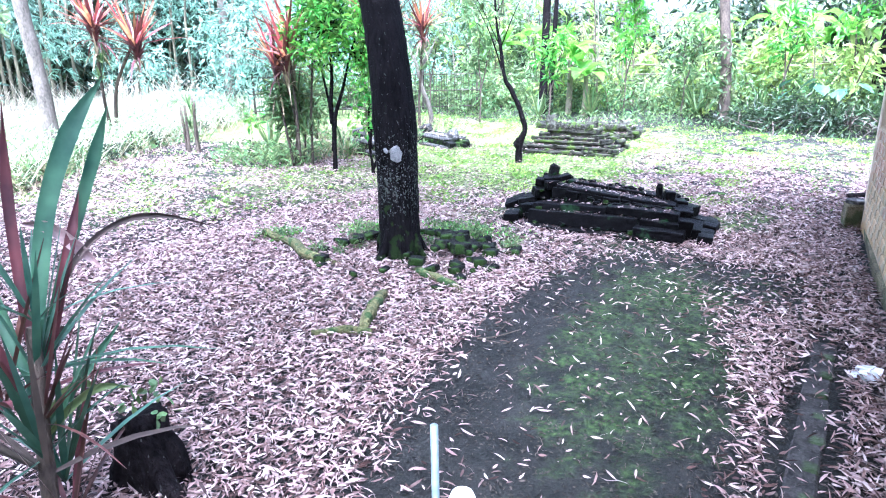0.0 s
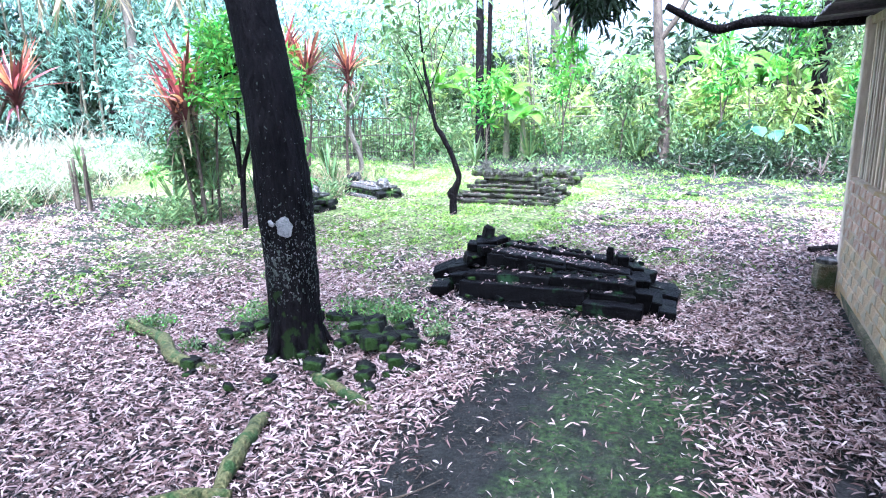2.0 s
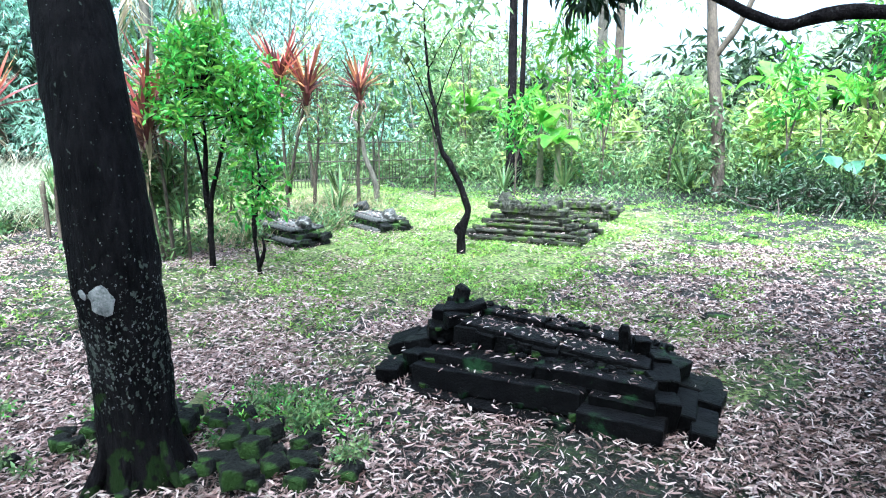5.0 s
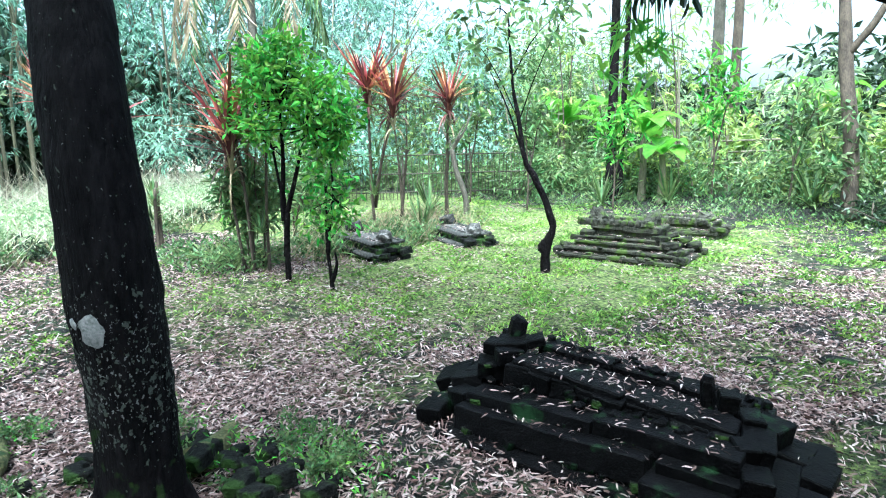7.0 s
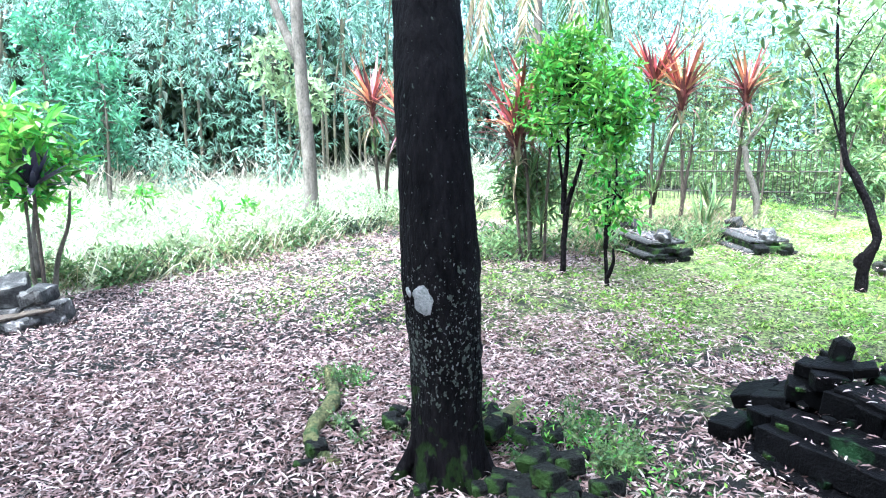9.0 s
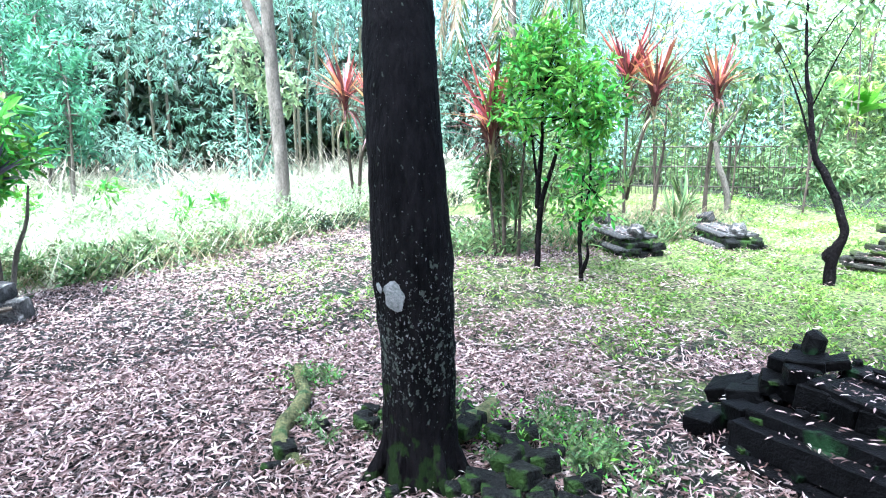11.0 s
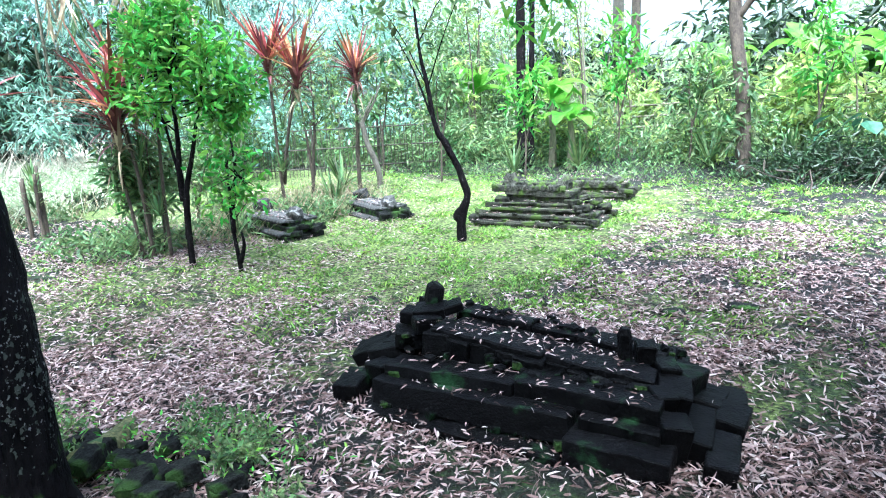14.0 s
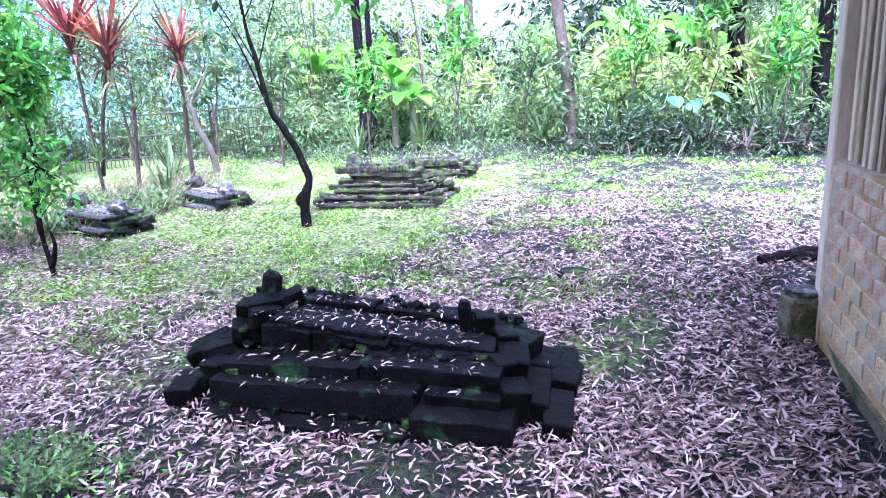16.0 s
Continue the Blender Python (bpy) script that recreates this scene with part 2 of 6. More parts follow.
# Yellower leaf with sunlight put into its colour, for the back growth.
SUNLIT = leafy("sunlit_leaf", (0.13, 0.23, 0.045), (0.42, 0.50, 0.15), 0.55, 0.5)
TEAL_LEAF = leafy("teal_leaf", (0.04, 0.15, 0.075), (0.18, 0.40, 0.235), 0.55, 0.3)
# Bamboo leaf darkened: the grove's inner shade is put into the colour.
SHADED_LEAF = leafy("shaded_inner_leaf", (0.05, 0.12, 0.085), (0.20, 0.34, 0.26), 0.6, 0.4)
YELLOW_LEAF = leafy("banana_leaf", (0.05, 0.20, 0.02), (0.18, 0.42, 0.05), 0.45, 0.5)
RED_LEAF = leafy("red_leaf", (0.15, 0.02, 0.022), (0.54, 0.21, 0.13), 0.8, 0.22, hue=0.045)
DUSK_LEAF = leafy("dusk_leaf", (0.012, 0.012, 0.022), (0.06, 0.05, 0.09), 0.4, 0.15)
START_LEAF = leafy("start_leaf", (0.018, 0.062, 0.04), (0.085, 0.18, 0.105), 0.4, 0.25)
PLUM_LEAF = leafy("plum_leaf", (0.045, 0.018, 0.020), (0.16, 0.05, 0.045), 0.4, 0.25)
DRY_STRAP = leafy("dry_strap", (0.20, 0.15, 0.09), (0.42, 0.34, 0.22), 0.3, 0.2, 0.8)
PALE_STRAP = leafy("pale_strap", (0.36, 0.31, 0.23), (0.66, 0.60, 0.50), 0.35, 0.3, 0.8)
LAWN = leafy("lawn_blade", (0.075, 0.165, 0.022), (0.28, 0.42, 0.08), 0.7, 0.35, 0.6)
# Blades paled so that the field's glare sits in their colour.
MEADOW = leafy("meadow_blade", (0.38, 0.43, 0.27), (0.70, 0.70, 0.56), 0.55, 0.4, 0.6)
BAMBOO = material("bamboo_cane", (0.09, 0.08, 0.055), (0.24, 0.21, 0.15), 6, 0.6, 0.2, 50, 0.25, stretch=(1, 1, 0.2))
PLASTIC = material("white_plastic", (0.70, 0.72, 0.76), (0.85, 0.86, 0.88), 8, 0.45, 0.4, 30, 0)
METAL = material("grey_metal", (0.18, 0.24, 0.26), (0.32, 0.38, 0.40), 8, 0.5, 0.1, 40, 0, metal=0.5)

rng = np.random.default_rng(11)


# ---- mesh helpers ----
class Geo:
    """Vertices and faces gathered from several shapes."""

    def __init__(self):
        self.v, self.f, self.n = [], {}, 0

    def add(self, v, *faces):
        v = np.asarray(v, float).reshape(-1, 3)
        for f in faces:
            f = np.asarray(f, int)
            if len(f):
                self.f.setdefault(f.shape[1], []).append(f + self.n)
        self.v.append(v)
        self.n += len(v)
        return self

    def mesh(self, name, mat, smooth=False):
        me = bpy.data.meshes.new(name)
        v = np.concatenate(self.v)
        groups = [np.concatenate(fs) for fs in self.f.values()]
        sizes = np.concatenate([np.full(len(g), g.shape[1]) for g in groups])
        loops = np.concatenate([g.ravel() for g in groups])
        me.vertices.add(len(v))
        me.vertices.foreach_set("co", v.ravel())
        me.loops.add(len(loops))
        me.loops.foreach_set("vertex_index", loops.astype(np.int32))
        me.polygons.add(len(sizes))
        me.polygons.foreach_set("loop_start", (np.cumsum(sizes) - sizes).astype(np.int32))
        me.polygons.foreach_set("use_smooth", np.full(len(sizes), smooth))
        me.materials.append(mat)
        me.update(calc_edges=True)
        me.validate()
        return me


def part(name, geo, mat, parent=None, label="", smooth=False):
    ob = new(name, geo.mesh(name, mat, smooth))
    if parent is not None:
        ob.parent = parent
    return tagged(ob, label)


def thing(name, place, label, category, group="", kind=""):
    ob = new(name)
    ob.location = place
    return tagged(ob, label, category, group, kind)


def fuzz(v, amount, size, seed=0.0):
    """Noise offsets for points."""
    out = np.empty_like(v)
    for i, p in enumerate(v):
        out[i] = noise.noise_vector(Vector((p[0] * size + seed, p[1] * size - seed, p[2] * size + 2 * seed)))
    return v + amount * out


def unit(a):
    return a / np.maximum(np.linalg.norm(a, axis=-1, keepdims=True), 1e-9)


def bent(points, steps):
    """A smooth line through points (Catmull-Rom)."""
    p = np.asarray(points, float)
    p = np.vstack([2 * p[0] - p[1], p, 2 * p[-1] - p[-2]])
    out = []
    for i in range(1, len(p) - 2):
        for t in np.linspace(0, 1, steps, endpoint=False):
            a, b, c, d = p[i - 1:i + 3]
            out.append(0.5 * (2 * b + (c - a) * t + (2 * a - 5 * b + 4 * c - d) * t * t + (3 * b - a - 3 * c + d) * t ** 3))
    return np.array(out + [p[-2]])


def tube(geo, line, radii, sides=8, rough=0.0, size=8.0, seed=0.0, lobes=0.0):
    """A tapered round limb along a line."""
    line = np.asarray(line, float)
    r = np.interp(np.linspace(0, 1, len(line)), np.linspace(0, 1, len(radii)), radii)
    ahead = unit(np.gradient(line, axis=0))
    side = unit(np.cross(ahead, (0.31, 0.22, 0.05) if abs(ahead[0, 2]) > 0.7 else (0, 0, 1)))
    over = np.cross(side, ahead)
    a = np.linspace(0, 2 * np.pi, sides, endpoint=False)
    ring = np.cos(a)[None, :, None] * side[:, None] + np.sin(a)[None, :, None] * over[:, None]
    k = r[:, None, None] * (1 + lobes * np.sin(5 * a + seed)[None, :, None])
    v = (line[:, None] + ring * k).reshape(-1, 3)
    if rough:
        v = fuzz(v, rough, size, seed)
    n = len(line)
    i, j = np.meshgrid(np.arange(n - 1), np.arange(sides), indexing="ij")
    q = np.stack([i * sides + j, i * sides + (j + 1) % sides, (i + 1) * sides + (j + 1) % sides, (i + 1) * sides + j], -1).reshape(-1, 4)
    geo.add(v, q, [list(range(sides))[::-1]], [list(range((n - 1) * sides, n * sides))])
    return geo


OVAL_V = np.array([(0, 0, 0), (-0.5, 0.3, 0.05), (0, 0.33, -0.03), (0.5, 0.3, 0.05), (-0.42, 0.68, 0.02), (0, 0.66, -0.06), (0.42, 0.68, 0.02), (0, 1, -0.12)])
OVAL_F = np.array([(0, 2, 1), (0, 3, 2), (4, 5, 7), (5, 6, 7)]), np.array([(1, 2, 5, 4), (2, 3, 6, 5)])
KITE_V = np.array([(0, 0, 0), (-0.5, 0.42, 0.06), (0.5, 0.42, 0.06), (0, 1, -0.1)])
KITE_F = (np.array([(0, 2, 3), (0, 3, 1)]),)
STRAP_V = np.array([(-0.35, 0, 0), (0.35, 0, 0), (-0.5, 0.35, 0), (0.5, 0.35, 0), (-0.4, 0.7, -0.07), (0.4, 0.7, -0.07), (0, 1, -0.2)])
STRAP_F = np.array([(4, 5, 6)]), np.array([(0, 1, 3, 2), (2, 3, 5, 4)])
BLADE_V = np.array([(-0.5, 0, 0), (0.5, 0, 0), (-0.3, 0.55, -0.06), (0.3, 0.55, -0.06), (0, 1, -0.25)])
BLADE_F = np.array([(2, 3, 4)]), np.array([(0, 1, 3, 2)])


LANCE_V = np.array([(0, 0, 0), (-0.45, 0.28, 0.05), (0.45, 0.28, 0.09), (-0.42, 0.68, 0.05), (0.42, 0.68, 0.09), (0, 1, -0.03)])
LANCE_F = np.array([(0, 2, 1), (3, 4, 5)]), np.array([(1, 2, 4, 3)])


def leaves(geo, places, ways, length, width, shape="oval", spin=1.0, lift=None):
    """Leaves at places, pointing along ways; length and width as numbers or arrays."""
    v, faces = {"oval": (OVAL_V, OVAL_F), "kite": (KITE_V, KITE_F), "strap": (STRAP_V, STRAP_F), "blade": (BLADE_V, BLADE_F), "lance": (LANCE_V, LANCE_F)}[shape]
    places, ways = np.asarray(places, float), unit(np.asarray(ways, float))
    n = len(places)
    if not n:
        return geo
    length, width = np.broadcast_to(length, n), np.broadcast_to(width, n)
    up = np.array([0, 0, 1.0]) + spin * rng.normal(size=(n, 3)) if lift is None else lift
    side = unit(np.cross(ways, up))
    top = np.cross(side, ways)
    k = len(v)
    out = places[:, None] + v[None, :, 0:1] * width[:, None, None] * side[:, None] + v[None, :, 1:2] * length[:, None, None] * ways[:, None] + v[None, :, 2:3] * length[:, None, None] * top[:, None]
    base = (np.arange(n) * k)[:, None, None]
    return geo.add(out.reshape(-1, 3), *[(f[None] + base).reshape(-1, f.shape[1]) for f in faces])


def ball(n, centre, size, shell=0.35):
    """Points in an uneven ellipsoid, more of them near its outside, and their outward ways."""
    d = unit(rng.normal(size=(n, 3)))
    r = rng.uniform(shell, 1, n) ** 0.5
    return np.asarray(centre) + d * r[:, None] * np.asarray(size), d


def clumps(geo, centres, per, size, length, width, shape="kite", droop=0.2):
    """Sprays of leaves round many twig ends."""
    centres = np.asarray(centres, float)
    c = np.repeat(centres, per, 0)
    d = unit(rng.normal(size=c.shape) + (0, 0, 0.15))
    p = c + d * size * rng.uniform(0.05, 1, (len(c), 1))
    return leaves(geo, p, d + rng.normal(size=c.shape) * 0.5 + (0, 0, -droop), length * rng.uniform(0.6, 1.2, len(c)), width * rng.uniform(0.7, 1.2, len(c)), shape)


def fans(geo, centres, per, length, width, droop=0.8):
    """Bunches of long narrow leaves that hang from one node."""
    centres = np.asarray(centres, float)
    a = np.repeat(rng.uniform(0, 2 * np.pi, len(centres)), per) + rng.uniform(-1.3, 1.3, len(centres) * per)
    c = np.repeat(centres, per, 0) + rng.normal(0, 0.025, (len(centres) * per, 3))
    ways = np.stack([np.cos(a), np.sin(a), rng.uniform(-droop - 0.5, 0.35 - droop * 0.3, len(a))], -1)
    return leaves(geo, c, ways, length * rng.uniform(0.6, 1.15, len(a)), width * rng.uniform(0.7, 1.2, len(a)), "strap", 0.5)


def slab(geo, size, m=Matrix(), wear=0.0, chamfer=0.012, cuts=1, seed=0.0):
    """A worn block with chamfered edges, from a small bmesh."""
    bm = bmesh.new()
    bmesh.ops.create_cube(bm, size=1)
    bmesh.ops.scale(bm, vec=size, verts=bm.verts)
    if cuts:
        long = [e for e in bm.edges if e.calc_length() > 0.55 * max(size)]
        bmesh.ops.subdivide_edges(bm, edges=long, cuts=cuts, use_grid_fill=True)
    if chamfer:
        bmesh.ops.bevel(bm, geom=[e for e in bm.edges if len(e.link_faces) == 2 and e.calc_face_angle() > 0.5], offset=chamfer, segments=1, affect="EDGES")
    v = np.array([w.co for w in bm.verts])
    if wear:
        v = fuzz(fuzz(v, wear, 6.0, seed + 3.7), wear * 0.8, 19.0, seed + 1.1)
    v = np.array([m @ Vector(p) for p in v])
    bm.verts.index_update()
    by = {}
    for f in bm.faces:
        by.setdefault(len(f.verts), []).append([w.index for w in f.verts])
    bm.free()
    geo.add(v, *by.values())
    return geo


def rock(geo, size, m=Matrix(), rough=0.25, seed=0.0, level=2):
    bm = bmesh.new()
    bmesh.ops.create_icosphere(bm, subdivisions=level, radius=0.5)
    v = np.array([w.co for w in bm.verts])
    v = np.sign(v) * np.abs(v) ** 0.75
    v = fuzz(v, rough, 2.2, seed) * np.asarray(size)
    v = np.array([m @ Vector(p) for p in v])
    bm.verts.index_update()
    f = [[w.index for w in face.verts] for face in bm.faces]
    bm.free()
    geo.add(v, f)
    return geo


def smooth(a, b, x):
    t = np.clip((np.asarray(x, float) - a) / (b - a), 0, 1)
    return t * t * (3 - 2 * t)


def blob(x, y, cx, cy, rx, ry, turn=0.0, soft=0.45):
    """1 inside an ellipse, 0 outside, with a soft edge."""
    c, s = math.cos(radians(turn)), math.sin(radians(turn))
    dx, dy = np.asarray(x) - cx, np.asarray(y) - cy
    r = np.hypot((c * dx + s * dy) / rx, (-s * dx + c * dy) / ry)
    return 1 - smooth(1 - soft, 1 + soft, r)


def height(x, y):
    """The ground's height."""
    x, y = np.asarray(x, float), np.asarray(y, float)
    h = 0.22 * smooth(9, 14, y - 0.35 * x - 3) + 0.12 * smooth(-7.5, -10, x) - 0.05 * blob(x, y, -4, 8, 2.5, 2)
    h = h + 0.35 * smooth(13.5, 19, y) * smooth(-9, -2, x)
    return h + 0.014 * np.sin(2.1 * x + 0.7) * np.sin(1.7 * y) + 0.008 * np.sin(5.3 * x + 1.9 * y)


def on_ground(x, y, up=0.0):
    return Vector((x, y, float(height(x, y)) + up))


# ---- ground: one sheet to the horizon ----
def build_ground():
    def axis(lo, hi, step):
        near = np.arange(lo, hi + step / 2, step)
        far = 1.28 ** np.arange(1, 26)
        return np.concatenate([(lo - far)[::-1], near, hi + far])
    xs, ys = axis(-13, 3, 0.1), axis(-1, 17, 0.1)
    x, y = np.meshgrid(xs, ys, indexing="ij")
    z = height(x, y)
    near = (x > -13) & (x < 3) & (y > -1) & (y < 17)
    z = z + np.where(near, 0.012 * rng.normal(size=x.shape) * 0.5, 0)
    v = np.stack([x, y, z], -1).reshape(-1, 3)
    i, j = np.meshgrid(np.arange(len(xs) - 1), np.arange(len(ys) - 1), indexing="ij")
    n = len(ys)
    q = np.stack([i * n + j, (i + 1) * n + j, (i + 1) * n + j + 1, i * n + j + 1], -1).reshape(-1, 4)
    ob = part("ground", Geo().add(v, q), SOIL, smooth=True)
    tagged(ob, "bare earth with moss, sparse grass and fallen leaves", "ground", kind="structure")
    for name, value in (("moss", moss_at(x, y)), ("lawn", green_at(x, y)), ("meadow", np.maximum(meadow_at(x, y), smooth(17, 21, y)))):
        ob.data.attributes.new(name, "FLOAT", "POINT").data.foreach_set("value", np.ascontiguousarray(value.ravel(), dtype=np.float32))


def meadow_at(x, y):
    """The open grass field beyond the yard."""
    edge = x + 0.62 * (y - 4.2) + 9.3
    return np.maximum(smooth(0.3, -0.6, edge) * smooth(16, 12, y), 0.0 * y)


def moss_at(x, y):
    """Dark moss on trodden soil."""
    m = 0.52 * blob(x, y, -0.8, 3.1, 0.62, 1.5, 8) + 0.2 * blob(x, y, -0.95, 4.3, 0.6, 0.6)
    m = np.maximum(m, 0.36 * (y > 3.8) * (1 - blob(x, y, -0.6, 8, 1.4, 1.6)))
    m = np.maximum(m, 0.3 * blob(x, y, -3.3, 5.35, 0.9, 0.5, 40))
    m = np.maximum(m, 0.6 * blob(x, y, -0.85, 6.3, 0.35, 0.75, -15))
    m = np.maximum(m, 0.45 * blob(x, y, -1.9, 4.85, 1.2, 0.3))
    m = np.maximum(m, 0.9 * smooth(15, 17.5, y))
    return np.maximum(m, 0.5 * blob(x, y, -7.5, 4.5, 2.5, 2.6))


def green_at(x, y):
    """Light green creeping grass and moss of the open yard."""
    m = 0.74 * blob(x, y, -4.9, 7.9, 2.3, 2.0, 20)
    m = np.maximum(m, 0.66 * smooth(7.6, 9.0, y - 0.15 * x - 0.6) * smooth(14.2, 12.5, y) * (1 - 0.42 * smooth(-3.8, -2.0, x)))
    m = np.maximum(m, 0.52 * blob(x, y, -5.4, 5.9, 2.0, 1.5))
    m = np.maximum(m, 0.5 * blob(x, y, -3.35, 5.4, 0.9, 0.5, 40))
    m = np.maximum(m, 0.46 * blob(x, y, -0.86, 6.3, 0.34, 0.7, -15))
    return np.maximum(m, 0.48 * blob(x, y, -1.6, 7.3, 1.1, 0.8))


def litter_at(x, y):
    """How thick the fallen leaves lie, 0 to 1."""
    bare = np.maximum(blob(x, y, -0.98, 2.6, 0.72, 2.2, 11, 0.2), 0.85 * blob(x, y, -0.95, 4.3, 0.85, 0.6, 0, 0.35))
    d = np.ones_like(np.asarray(x, float))
    green = np.maximum(blob(x, y, -4.6, 7.9, 2.2, 1.6, 20), 0.5 * blob(x, y, -6.6, 5.0, 1.6, 1.4))
    green = np.maximum(green, smooth(8.2, 9.6, y + 0.25 * x))
    d = d * (1 - 0.78 * green)
    d = np.maximum(d, 0.72 * blob(x, y, -0.7, 8.0, 1.5, 2.0, -25))
    d = np.maximum(d, 0.6 * blob(x, y, -6.4, 6.2, 1.0, 0.5))
    d = np.maximum(d, (0.36 + 0.34 * smooth(-4, -1.8, x)) * smooth(14.5, 12, y))
    d = d * (1 - 0.8 * blob(x, y, -0.86, 6.25, 0.3, 0.62, -15, 0.4)) * (1 - 0.6 * blob(x, y, -3.2, 5.4, 0.5, 0.3, 40, 0.4))
    d = d * (1 - 0.4 * blob(x, y, -1.95, 4.92, 0.9, 0.2, 6, 0.4)) * (1 - 0.45 * blob(x, y, -4.4, 6.0, 1.4, 0.8, 20, 0.4))
    d = d * (1 - 0.96 * bare) * (1 - 0.9 * blob(x, y, 0.0, 2.6, 0.13, 1.2, 0, 0.2))
    inside = np.where(y < 6.6, x < 0.56 - 0.075 * y, x < 2.2)
    return d * (1 - 0.85 * meadow_at(x, y)) * smooth(-11, -9, x) * inside


def scatter(n, box, density):
    x, y = rng.uniform(box[0], box[1], n), rng.uniform(box[2], box[3], n)
    clump = np.array([noise.noise(Vector((a * 1.2, b * 1.2, 4.0))) + 0.7 * noise.noise(Vector((a * 3.1, b * 3.1, 1.0))) for a, b in zip(x, y)])
    low = np.maximum(0.88 - 0.55 * smooth(3.8, 5.4, y), 0.55 * smooth(-1.2, -0.7, x) * smooth(8.5, 7, y))
    keep = rng.uniform(0, 1, n) < density(x, y) * np.clip(0.78 + (1.3 + 0.9 * smooth(3.5, 4.8, y)) * clump, low, 1.25)
    return x[keep], y[keep]


def build_litter():
    geo = Geo()
    for n, box in ((225000, (-5, 0.8, -2.4, 6.8)), (135000, (-11, 2.0, -2.4, 14.5)), (40000, (-3, 1.8, 6.3, 10.8)), (62000, (-10.5, -5, 0, 8))):
        x, y = scatter(n, box, litter_at)
        k = len(x)
        a = rng.uniform(0, 2 * np.pi, k)
        ways = np.stack([np.cos(a), np.sin(a), rng.normal(0, 0.34, k)], -1)
        p = np.stack([x, y, height(x, y) + rng.uniform(0.004, 0.04, k)], -1)
        leaves(geo, p, ways, rng.uniform(0.028, 0.074, k), rng.uniform(0.0055, 0.0128, k), "lance", spin=1.5)
    tagged(part("fallen_leaves", geo, LITTER), "dry pinkish brown narrow leaves lying on the ground", "leaf litter", kind="stuff")


def build_crumbs():
    """Broken bits of leaf and bark trodden into the soil."""
    n = 90000
    x, y = rng.uniform(-6, 0.6, n), rng.uniform(-1.5, 8, n)
    ok = (x < 0.5 - 0.075 * y) | (y > 6.4)
    x, y = x[ok], y[ok]
    n = len(x)
    a = rng.uniform(0, 2 * np.pi, n)
    ways = np.stack([np.cos(a), np.sin(a), rng.normal(0, 0.2, n)], -1)
    g = leaves(Geo(), np.stack([x, y, height(x, y) + rng.uniform(0.002, 0.01, n)], -1), ways, rng.uniform(0.008, 0.035, n), rng.uniform(0.004, 0.012, n), "kite", 0.5)
    tagged(part("leaf_crumbs", g, CRUMB), "dark crumbs of leaf and bark on the soil", "leaf litter", kind="stuff")


build_ground()
build_litter()
build_crumbs()


